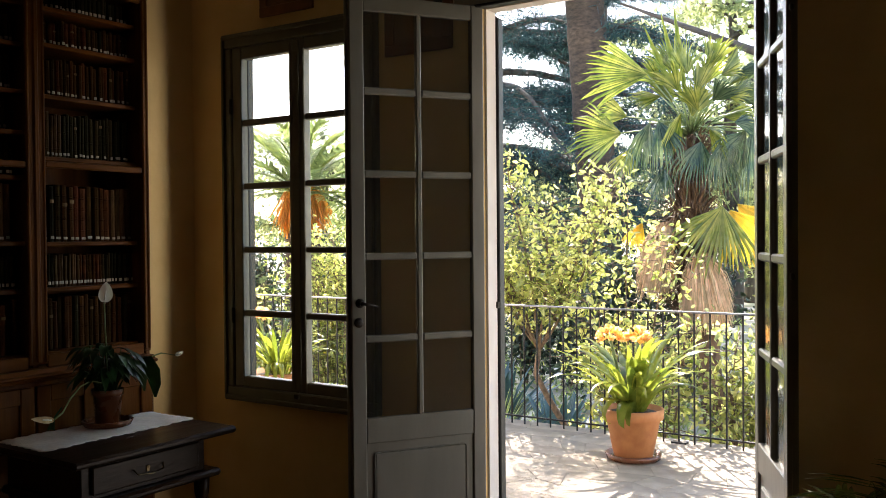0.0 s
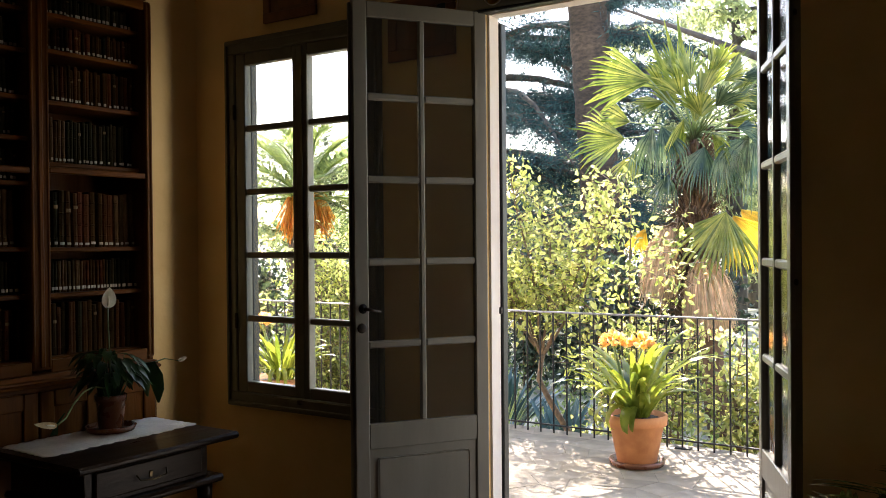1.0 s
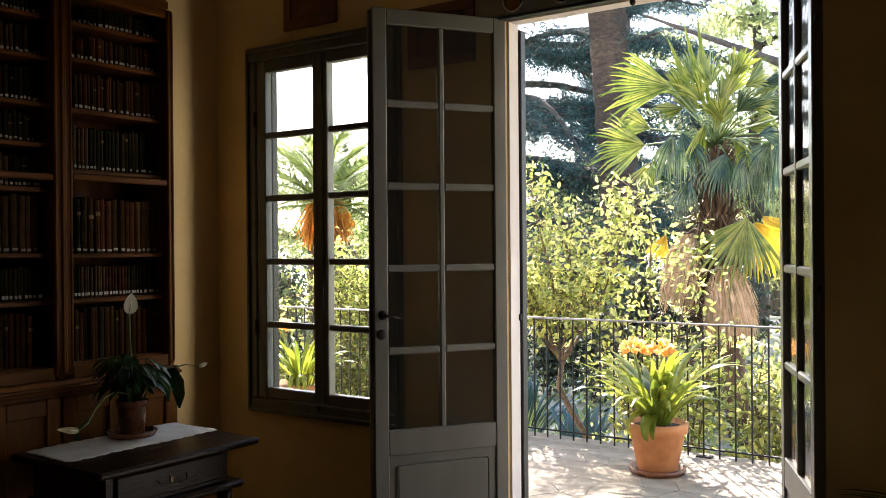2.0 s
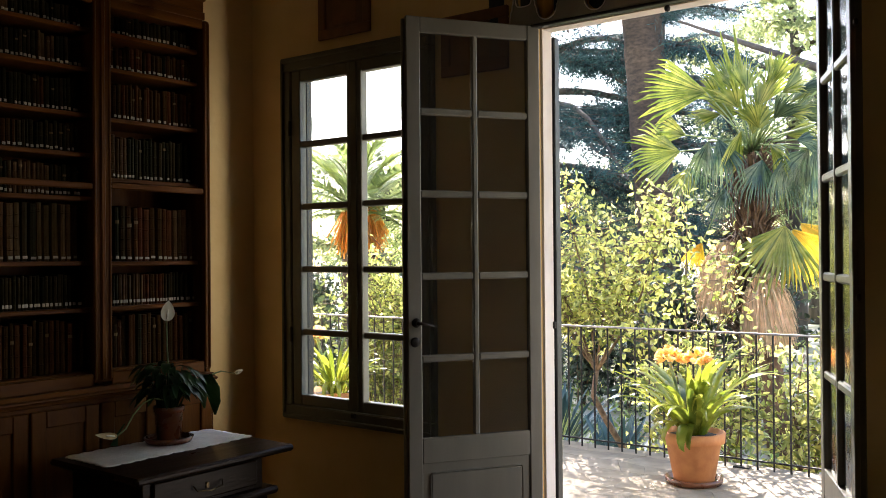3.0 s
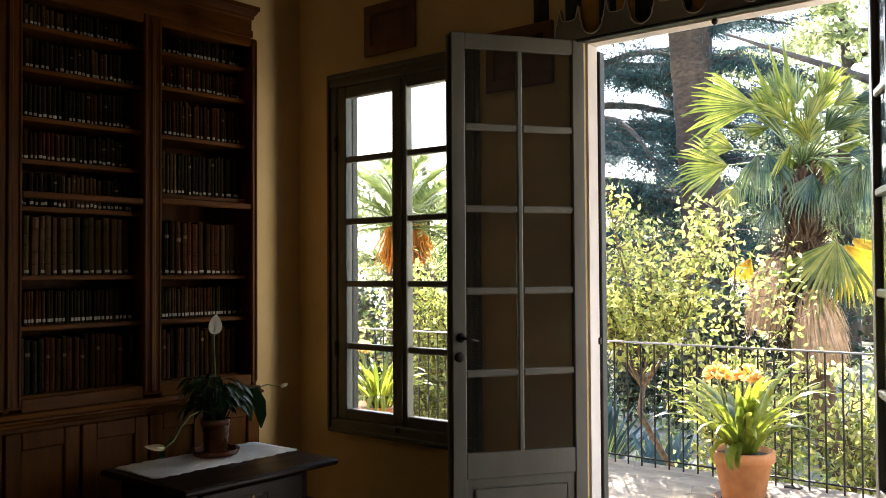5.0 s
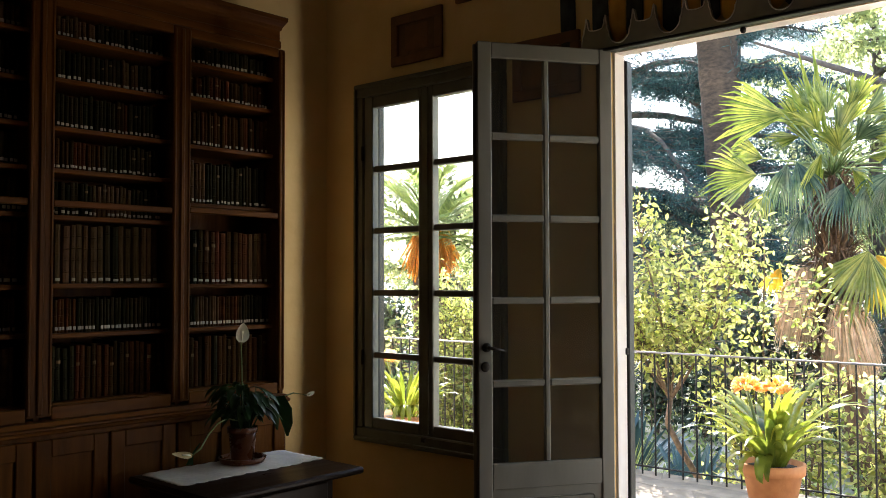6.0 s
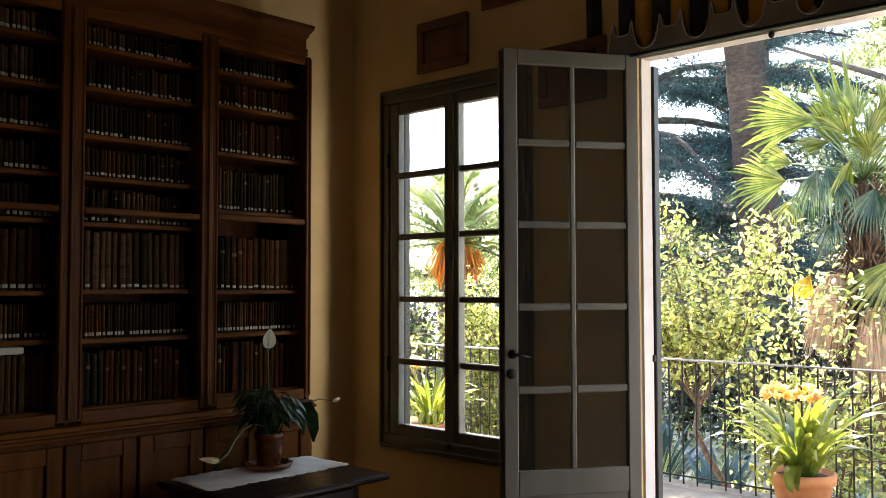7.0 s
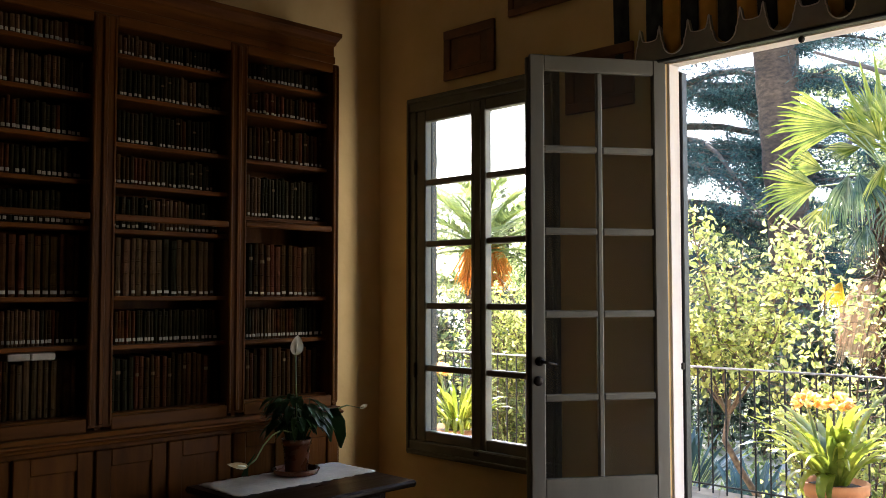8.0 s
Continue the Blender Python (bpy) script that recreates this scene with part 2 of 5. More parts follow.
def box(x0, x1, y0, y1, z0, z1, bevel=0.0, bm=None, m=None):
    """A box with softened edges, added to bm."""
    b = bmesh.new()
    r = bmesh.ops.create_cube(b, size=1)
    for v in b.verts:
        v.co = Vector(((x0 + x1) / 2 + v.co.x * (x1 - x0), (y0 + y1) / 2 + v.co.y * (y1 - y0), (z0 + z1) / 2 + v.co.z * (z1 - z0)))
    if bevel:
        bmesh.ops.bevel(b, geom=b.edges[:], offset=bevel, segments=1, affect="EDGES")
    if m:
        bmesh.ops.transform(b, matrix=m, verts=b.verts)
    return join(bm, b)


def join(bm, b):
    if bm is None:
        return b
    tmp = bpy.data.meshes.new("tmp")
    b.to_mesh(tmp)
    b.free()
    bm.from_mesh(tmp)
    bpy.data.meshes.remove(tmp)
    return bm


def moulding(xb, xf, y0, y1, steps, ends=1.0):
    """A run moulding on a case: rings of (height, projection) round the front and both ends, closed top and bottom."""
    bm = bmesh.new()
    rings = [[bm.verts.new(p) for p in ((xb, y0 - o * ends, z), (xf + o, y0 - o * ends, z), (xf + o, y1 + o * ends, z), (xb, y1 + o * ends, z))] for z, o in steps]
    for p, q in zip(rings, rings[1:]):
        for k in range(4):
            bm.faces.new((p[k], p[(k + 1) % 4], q[(k + 1) % 4], q[k]))
    bm.faces.new(rings[0][::-1])
    bm.faces.new(rings[-1])
    return bm


def lathe(profile, seg=32, centre=(0, 0), bm=None):
    """Turned body: profile of (radius, height)."""
    b = bmesh.new()
    rings = []
    for r, z in profile:
        rings.append([b.verts.new((centre[0] + max(r, 1e-4) * math.cos(2 * math.pi * k / seg), centre[1] + max(r, 1e-4) * math.sin(2 * math.pi * k / seg), z)) for k in range(seg)])
    for p, q in zip(rings, rings[1:]):
        for k in range(seg):
            b.faces.new((p[k], p[(k + 1) % seg], q[(k + 1) % seg], q[k]))
    b.faces.new(rings[0])
    b.faces.new(rings[-1])
    return join(bm, b)


def tube_arrays(points, radii, seg=6, base=0):
    """Verts and faces of a tapered tube along points."""
    verts, faces = [], []
    pts = [Vector(p) for p in points]
    for i, p in enumerate(pts):
        d = (pts[min(i + 1, len(pts) - 1)] - pts[max(i - 1, 0)]).normalized()
        u = d.cross(Vector((0.31, 0.95, 0.05))).normalized()
        w = d.cross(u)
        for k in range(seg):
            a = 2 * math.pi * k / seg
            verts.append(p + (u * math.cos(a) + w * math.sin(a)) * radii[i])
    for i in range(len(pts) - 1):
        for k in range(seg):
            a, b2 = base + i * seg + k, base + i * seg + (k + 1) % seg
            faces.append((a, b2, b2 + seg, a + seg))
    faces.append(tuple(base + k for k in range(seg))[::-1])
    faces.append(tuple(base + (len(pts) - 1) * seg + k for k in range(seg)))
    return verts, faces


class Pile:
    """Gathers many small pieces into one mesh."""

    def __init__(self):
        self.v, self.f = [], []

    def tube(self, points, radii, seg=6):
        v, f = tube_arrays(points, radii, seg, len(self.v))
        self.v += v
        self.f += f

    def ribbon(self, points, widths, side, fold=0.25):
        """A folded strap along points: edge, keel, edge."""
        o = len(self.v)
        side = Vector(side).normalized()
        pts = [Vector(p) for p in points]
        for i, p in enumerate(pts):
            d = (pts[min(i + 1, len(pts) - 1)] - pts[max(i - 1, 0)]).normalized()
            up = side.cross(d)
            w = widths[i]
            self.v += [p - side * w + up * w * fold, p, p + side * w + up * w * fold]
        for i in range(len(pts) - 1):
            a = o + 3 * i
            self.f += [(a, a + 1, a + 4, a + 3), (a + 1, a + 2, a + 5, a + 4)]

    def leaf(self, p, d, side, length, width):
        """One small pointed, folded leaf."""
        o = len(self.v)
        up = side.cross(d)
        rise, w = up * width * 0.16, side * width * 0.5
        a, b = p + d * length * 0.3 + rise, p + d * length * 0.68 + rise * 0.5 - up * length * 0.05
        self.v += [p, a - w, b - w * 0.82, p + d * length - up * length * 0.16, b + w * 0.82, a + w, p + d * length * 0.5 - up * length * 0.02]
        self.f += [(o, o + 1, o + 6), (o + 1, o + 2, o + 6), (o + 2, o + 3, o + 6), (o + 3, o + 4, o + 6), (o + 4, o + 5, o + 6), (o + 5, o, o + 6)]

    def needle(self, p, d, side, length, width):
        """One flat narrow blade."""
        o = len(self.v)
        self.v += [p, p + d * length * 0.5 + side * width * 0.5, p + d * length, p + d * length * 0.5 - side * width * 0.5]
        self.f += [(o, o + 1, o + 2, o + 3)]

    def put(self, name, material, parent, label="", smooth=False):
        return sheet(name, self.v, self.f, material, parent, label, smooth)


def rand_dir(rng):
    v = Vector((rng.gauss(0, 1), rng.gauss(0, 1), rng.gauss(0, 1)))
    return v.normalized() if v.length > 1e-4 else Vector((0, 0, 1))


def any_side(d, rng):
    s = d.cross(rand_dir(rng))
    return s.normalized() if s.length > 1e-4 else Vector((1, 0, 0))


# ---- room ----
XL, XR, YB, YW, ZC = -3.92, 2.7, -3.4, 3.4, 3.9
T = 0.068                       # window wall's thickness
DX0, DX1, DZ = -2.05, -0.875, 2.60    # door opening
WX0, WX1, WZ0, WZ1 = -3.62, -2.67, 0.79, 2.62   # window opening


def wall_with_openings():
    root = thing("wall_north", pose(0, 0, 0), "ochre plastered wall with a window and a garden door", "wall", kind="structure")
    bm = None
    for x0, x1, z0, z1 in ((XL - 0.2, WX0, 0, ZC), (WX0, WX1, 0, WZ0), (WX0, WX1, WZ1, ZC), (WX1, DX0, 0, ZC), (DX0, DX1, DZ, ZC), (DX1, XR + 0.2, 0, ZC)):
        bm = box(x0, x1, YW, YW + T - 0.012, z0, z1, 0, bm)
    part("inner_plaster", bm, PLASTER, root)
    bm = None
    for x0, x1, z0, z1 in ((-16, WX0, -1.0, 5.2), (WX0, WX1, -1.0, WZ0), (WX0, WX1, WZ1, 5.2), (WX1, DX0, -1.0, 5.2), (DX0, DX1, DZ, 5.2), (DX1, 12, -1.0, 5.2), (DX0, DX1, -1.0, -0.02)):
        bm = box(x0, x1, YW + T - 0.012, YW + T + 0.02, z0, z1, 0, bm)
    part("recessed_render", bm, WHITE_PLASTER, root)
    # thicker outer masonry round the shutter recess
    bm = None
    for x0, x1, z0, z1 in ((-16, -4.35, -1.0, 5.2), (-4.35, -0.12, 2.78, 5.2), (-0.12, 12, -1.0, 5.2), (-4.35, -2.64, -1.0, 0.72)):
        bm = box(x0, x1, YW + T + 0.02, YW + T + 0.22, z0, z1, 0, bm)
    part("outer_masonry", bm, WHITE_PLASTER, root)
    # white lining of both reveals
    for x0, x1, z0, z1 in ((DX0, DX1, 0, DZ), (WX0, WX1, WZ0, WZ1)):
        bm = box(x0 - 0.001, x0 + 0.012, YW + 0.012, YW + T + 0.021, z0, z1)
        box(x1 - 0.012, x1 + 0.001, YW + 0.012, YW + T + 0.021, z0, z1, 0, bm)
        box(x0 + 0.012, x1 - 0.012, YW + 0.012, YW + T + 0.021, z1 - 0.012, z1 + 0.001, 0, bm)
        if z0 > 0:
            box(x0 + 0.012, x1 - 0.012, YW + 0.012, YW + T + 0.05, z0 - 0.001, z0 + 0.014, 0, bm)
        part("reveal_lining", bm, WHITE_PLASTER, root, "white painted reveal")


wall_with_openings()
# overhang added out of view to block sun from the window wall
shade_eave = thing("shade_eave", pose(0, 0, 0), "unseen white roof overhang added to keep sun out of the room", "roof", kind="structure")
part("soffit", box(-16, 12, YW + T + 0.22, YW + T + 1.45, 3.22, 3.30), WHITE_PLASTER, shade_eave)
part("fascia", box(-16, 12, YW + T + 1.45, YW + T + 1.49, 3.20, 3.42, 0.004), OLIVE_PAINT, shade_eave)
for name, ext in (("wall_west", (XL - 0.2, XL, YB - 0.2, YW, 0, ZC)), ("wall_east", (XR, XR + 0.2, YB - 0.2, YW, 0, ZC)), ("wall_south", (XL, XR, YB - 0.2, YB, 0, ZC))):
    tagged(part(name, box(*ext), PLASTER, None), "plain ochre plastered wall", "wall", kind="structure")
tagged(part("ceiling", box(XL - 0.2, XR + 0.2, YB - 0.2, YW + T, ZC, ZC + 0.2), CEILING, None), "plain lime washed ceiling", "ceiling", kind="structure")
floor = tagged(part("floor", box(XL - 0.2, XR + 0.2, YB - 0.2, YW + T + 0.02, -0.15, -0.004), GROUT, None), "worn clay tile floor", "floor", kind="structure")


# ---- window ----
def window():
    root = thing("window_1", pose(0, YW, 0), "dark olive ten-pane casement window, closed", "window", kind="structure")
    x0, x1, z0, z1 = -3.660, -2.622, 0.737, 2.674
    fw = 0.075
    bm = box(x0, x1, -0.035, 0.02, z1 - fw, z1, 0.006)
    box(x0, x1, -0.035, 0.02, z0, z0 + fw, 0.006, bm)
    box(x0, x0 + fw, -0.033, 0.02, z0 + fw, z1 - fw, 0.006, bm)
    box(x1 - fw, x1, -0.033, 0.02, z0 + fw, z1 - fw, 0.006, bm)
    # outer moulding
    box(x0 + 0.012, x1 - 0.012, -0.047, -0.035, z1 - 0.03, z1 - 0.012, 0.004, bm)
    box(x0 + 0.012, x1 - 0.012, -0.047, -0.035, z0 + 0.012, z0 + 0.03, 0.004, bm)
    box(x0 + 0.012, x0 + 0.03, -0.047, -0.035, z0 + 0.03, z1 - 0.03, 0.004, bm)
    box(x1 - 0.03, x1 - 0.012, -0.047, -0.035, z0 + 0.03, z1 - 0.03, 0.004, bm)
    part("window_frame", bm, OLIVE_PAINT, root)
    gz0, gz1, rows = 0.87, 2.535, 5
    xc = -3.128
    for a, b, ga, gb in ((x0 + fw + 0.003, xc - 0.002, -3.517, -3.179), (xc + 0.002, x1 - fw - 0.003, -3.077, -2.756)):
        c = box(a, ga, -0.026, 0.022, z0 + fw + 0.003, z1 - fw - 0.003, 0.004)
        box(gb, b, -0.026, 0.022, z0 + fw + 0.003, z1 - fw - 0.003, 0.004, c)
        box(ga, gb, -0.024, 0.022, gz1, z1 - fw - 0.003, 0.004, c)
        box(ga, gb, -0.024, 0.022, z0 + fw + 0.003, gz0, 0.004, c)
        sash = part("casement", c, OLIVE_PAINT, root)
        pitch = (gz1 - gz0) / rows
        for k in range(1, rows):
            z = gz0 + pitch * k
            part("glazing_bar", box(ga, gb, -0.02, 0.02, z - 0.016, z + 0.016, 0.005), OLIVE_PAINT, sash)
        for k in range(rows):
            z = gz0 + pitch * k
            part("pane", box(ga - 0.004, gb + 0.004, 0.004, 0.007, z + 0.005, z + pitch - 0.005), GLASS, sash).visible_shadow = False
    # meeting bead, catch and pivot
    part("meeting_bead", box(xc - 0.022, xc + 0.022, -0.032, -0.0265, z0 + fw + 0.01, z1 - fw - 0.01, 0.005), OLIVE_PAINT, root)
    part("catch", box(xc - 0.012, xc + 0.02, -0.055, -0.042, z0 + 0.05, z0 + 0.075, 0.004), DARK_METAL, root, "small dark iron catch")
    for z in (1.15, 2.25):
        part("hinge", lathe([(0.007, z), (0.009, z + 0.01), (0.009, z + 0.07), (0.007, z + 0.08)], 10, (x0 + fw, -0.036)), DARK_METAL, root)


window()


def door_leaf(name, m, label, knob_side):
    """A half-glazed leaf: hinge on the local z axis, the leaf along local +x; local +y is the face with the handle."""
    root = thing(name, m, label, "door", kind="structure")
    w, top, th, st = 0.612, 2.597, 0.016, 0.062
    gz0, gz1 = 0.845, 2.532
    bm = box(0.004, st, -th, th, 0.012, top, 0.004)
    box(w - st, w, -th, th, 0.012, top, 0.004, bm)
    part("stile", bm, GREY_PAINT, root)
    part("top_rail", box(st, w - st, -th + 0.001, th - 0.001, gz1, top - 0.001, 0.003), GREY_PAINT, root)
    part("lock_rail", box(st, w - st, -th + 0.001, th - 0.001, gz0 - 0.105, gz0, 0.003), GREY_PAINT, root)
    part("bottom_rail", box(st, w - st, -th + 0.001, th - 0.001, 0.013, 0.16, 0.003), GREY_PAINT, root)
    p = box(st, w - st, -0.006, 0.006, 0.16, gz0 - 0.105)
    for s in (-1, 1):
        box(st + 0.035, w - st - 0.035, min(s * 0.006, s * 0.013), max(s * 0.006, s * 0.013), 0.2, gz0 - 0.145, 0.008, p)
    part("panel", p, GREY_PAINT, root, "fielded lower panel")
    xc, bar = w / 2, 0.030
    pane_h = (gz1 - gz0 - 4 * bar) / 5
    part("glazing_bar", box(xc - 0.012, xc + 0.012, -0.014, 0.014, gz0, gz1, 0.005), GREY_PAINT, root)
    for k in range(1, 5):
        z = gz0 + pane_h * k + bar * (k - 0.5)
        for a, b in ((st, xc - 0.012), (xc + 0.012, w - st)):
            part("glazing_bar", box(a, b, -0.0132, 0.0132, z - bar / 2, z + bar / 2, 0.006), GREY_PAINT, root)
    for k in range(5):
        for a, b in ((st, xc - 0.012), (xc + 0.012, w - st)):
            z = gz0 + (pane_h + bar) * k
            part("pane", box(a - 0.003, b + 0.003, -0.0015, 0.0015, z - 0.004, z + pane_h + 0.004), DUSTY_GLASS, root).visible_shadow = False
    # edge bead that laps over the other leaf
    part("meeting_bead", box(w - 0.002, w + 0.012, -th - 0.004, -th + 0.012, 0.02, top - 0.01, 0.003), GREY_PAINT, root)
    s = knob_side
    if s:
        lever = lathe([(0.017, 0), (0.02, 0.004), (0.012, 0.008), (0.008, 0.035), (0.009, 0.04)], 16)
        bmesh.ops.transform(lever, matrix=Matrix.Translation((w - 0.035, s * th, 1.325)) @ Matrix.Rotation(-s * math.pi / 2, 4, "X"), verts=lever.verts)
        pl = Pile()
        pl.tube([(w - 0.035, s * (th + 0.036), 1.325), (w - 0.06, s * (th + 0.04), 1.322), (w - 0.1, s * (th + 0.036), 1.312)], (0.007, 0.006, 0.005), 8)
        part("handle", lever, DARK_METAL, root, "dark iron lever handle", True)
        pl.put("lever", DARK_METAL, root, "", True)
        k = lathe([(0.019, 0), (0.021, 0.003), (0.014, 0.007), (0.004, 0.008)], 16)
        bmesh.ops.transform(k, matrix=Matrix.Translation((w - 0.03, s * th, 1.245)) @ Matrix.Rotation(-s * math.pi / 2, 4, "X"), verts=k.verts)
        part("keyhole_plate", k, DARK_METAL, root, "", True)
    for z in (0.35, 1.3, 2.25):
        part("hinge", lathe([(0.006, z), (0.009, z + 0.008), (0.009, z + 0.09), (0.006, z + 0.1)], 10, (0.0, -0.024) if knob_side else (0.004, 0.02)), DARK_METAL, root)
    for z in () if knob_side else (1.46, 2.26):
        part("bolt_knob", box(w + 0.012, w + 0.03, -0.012, 0.0, z, z + 0.02, 0.004), DARK_METAL, root)
    return root


door_leaf("door_1", pose(DX0, YW - 0.004, 0, 0, 0, 180 + 57), "open grey-painted glazed door leaf", 1)
door_leaf("door_2", pose(DX1, YW - 0.004, 0, 0, 0, -66.5), "second open grey-painted glazed door leaf", 0)


def shutter(m, width, z0, z1, label, stay=True):
    """A boarded shutter folded back on the outer wall."""
    root = thing("shutter", m, label, "shutter", "folded shutters", "structure")
    n = 5
    for k in range(n):
        part("board", box(width * k / n + 0.002, width * (k + 1) / n - 0.002, 0.006, 0.05, z0, z1, 0.004), SHUTTER_PAINT, root)
    for z in (z0 + 0.25, z1 - 0.3):
        part("batten", box(0.02, width - 0.02, 0.05, 0.07, z, z + 0.09, 0.004), SHUTTER_PAINT, root)
    if stay:
        part("stay", box(0.004, 0.02, -0.012, 0.01, (z0 + z1) / 2 - 0.02, (z0 + z1) / 2 + 0.01, 0.003), DARK_METAL, root)


OUT = YW + T + 0.022
flip = Matrix.Diagonal((-1, 1, 1, 1))
shutter(pose(DX0 + 0.024, OUT, 0) @ flip, 0.58, 0.02, DZ - 0.03, "dark boarded shutter folded back beside the door")
shutter(pose(DX1 - 0.024, OUT, 0), 0.58, 0.02, DZ - 0.03, "dark boarded shutter folded back beside the door", False)
shutter(pose(WX0 + 0.03, OUT, 0) @ flip, 0.46, WZ0 + 0.01, WZ1 - 0.02, "dark boarded shutter folded back beside the window")


# ---- fretted pelmet and striped valance over the door ----
def pelmet():
    root = thing("pelmet", pose(0, 0, 0), "grey fretted pelmet board with curled horns, over the door", "pelmet")
    p, u0 = 0.232, -1.979

    def height(x):
        s = ((x - u0 + p / 2) % p) - p / 2
        a = abs(s)
        if a < 0.05:                                   # rounded notch
            return 2.612 + 0.055 * (1 - math.sqrt(max(0, 1 - (a / 0.0505) ** 2)))
        if a < 0.058:                                  # shoulder
            return 2.666 + (a - 0.05) * 2.0
        lean = (a - 0.0675) / (0.0042 if a < 0.0675 else 0.0085)
        return 2.684 + 0.010 * ((a - 0.116) / 0.048) ** 2 + 0.050 * math.exp(-lean * lean)   # curled horn, hollow between
    x0, x1, n = -2.185, -0.76, 712
    verts, faces, edge = [], [], Pile()
    xs = [x0 + (x1 - x0) * k / n for k in range(n + 1)]
    hs = [height(x) if -2.165 < x < -0.78 else 2.612 for x in xs]
    for x, h in zip(xs, hs):
        verts += [(x, 3.35, 2.602), (x, 3.35, h), (x, 3.372, h), (x, 3.372, 2.602)]
    for k in range(n):
        a = 4 * k
        faces += [(a, a + 4, a + 5, a + 1), (a + 1, a + 5, a + 6, a + 2), (a + 2, a + 6, a + 7, a + 3), (a + 3, a + 7, a + 4, a)]
    faces += [(0, 1, 2, 3), (4 * n + 3, 4 * n + 2, 4 * n + 1, 4 * n)]
    sheet("board", verts, faces, PELMET, root)
    edge.tube([(x, 3.349, h) for x, h in zip(xs, hs)], [0.0028] * (n + 1), 5)
    edge.put("edging", PELMET_EDGE, root, "thin silvered edging")
    # dark strip that draws the black line between board and door head
    part("rail", box(x0 + 0.1, x1, 3.352, 3.398, 2.588, 2.601, 0.003), SHUTTER_PAINT, root, "thin dark strip")
    part("mount", box(x0 + 0.02, x1 - 0.02, 3.373, 3.398, 2.601, 2.609), PELMET, root)


pelmet()


def valance():
    root = thing("striped_valance", pose(0, 0, 0), "valance of dark leafy and ochre cloth strips above the door", "curtain")
    part("rod", box(-2.4, -0.55, 3.36, 3.395, 3.36, 3.40, 0.008), WOOD, root)
    x, k = -2.307, 0
    while x < -0.62:
        w = 0.085
        v, f, n = [], [], 9
        low = 2.625 if x > -2.15 else 2.60
        for j in range(13):
            z = low + (3.36 - low) * j / 12
            for i in range(n):
                s = i / (n - 1)
                rnd = 0.03 * (2 * s - 1) ** 2 if j == 0 else 0
                v.append((x + 0.002 + (w - 0.004) * s, 3.384 + 0.005 * math.cos(s * math.pi * 2) + 0.002 * math.sin(j * 0.9 + k), z + rnd))
        f = [(j * n + i, j * n + i + 1, (j + 1) * n + i + 1, (j + 1) * n + i) for j in range(12) for i in range(n - 1)]
        if k != 1:
            ob = sheet("strip", v, f, NAVY_CLOTH if k % 2 == 0 else OCHRE_CLOTH, root, "dark leafy cloth strip" if k % 2 == 0 else "ochre cloth strip", True)
            ob.modifiers.new("thick", "SOLIDIFY").thickness = 0.003
        x += w
        k += 1


valance()
tagged(part("pendant_knob", lathe([(0.0, 2.563), (0.008, 2.566), (0.012, 2.574), (0.012, 2.582), (0.006, 2.589), (0.006, 2.6)], 14, (-1.455, 3.40)), DARK_METAL, None, "", True), "small dark turned knob under the door head", "knob")


def picture(x0, x1, z0, z1, fw, label):
    root = thing("picture", pose((x0 + x1) / 2, YW, (z0 + z1) / 2), label, "picture", "pictures on the wall")
    w, h = (x1 - x0) / 2, (z1 - z0) / 2
    bm = box(-w, w, -0.022, -0.002, h - fw, h, 0.004)
    box(-w, w, -0.022, -0.002, -h, -h + fw, 0.004, bm)
    box(-w, -w + fw, -0.021, -0.002, -h + fw, h - fw, 0.004, bm)
    box(w - fw, w, -0.021, -0.002, -h + fw, h - fw, 0.004, bm)
    part("frame", bm, FRAME_WOOD, root)
    part("print", box(-w + fw, w - fw, -0.01, -0.004, -h + fw, h - fw), PRINT, root, "dim brown print")
    part("mount", box(-w * 0.45, w * 0.45, -0.013, -0.0105, -h * 0.5, h * 0.5, 0.001), FRAME_WOOD, root, "darker centre motif")


picture(-3.385, -3.022, 2.735, 3.002, 0.05, "small reddish wood framed print above the window")
picture(-2.93, -2.50, 2.982, 3.42, 0.035, "larger dark framed picture high on the wall")
picture(-2.575, -2.20, 2.437, 2.72, 0.05, "small reddish wood framed print beside the door")
picture(-0.62, -0.10, 2.605, 3.2, 0.05, "dark framed picture on the wall beyond the door")


# ---- bookcase ----
BX, BB = -3.60, XL + 0.012        # front of the upper case, back
BAYS = ((1.05, 1.572), (1.674, 2.214), (2.303, 2.806))
SHELVES = {0: (1.105, 1.392, 1.588, 1.880, 2.070, 2.245, 2.428, 2.626), 1: (1.105, 1.386, 1.592, 1.875, 2.068, 2.243, 2.445, 2.622),
           2: (1.105, 1.385, 1.588, 1.965, 2.237, 2.464, 2.624)}


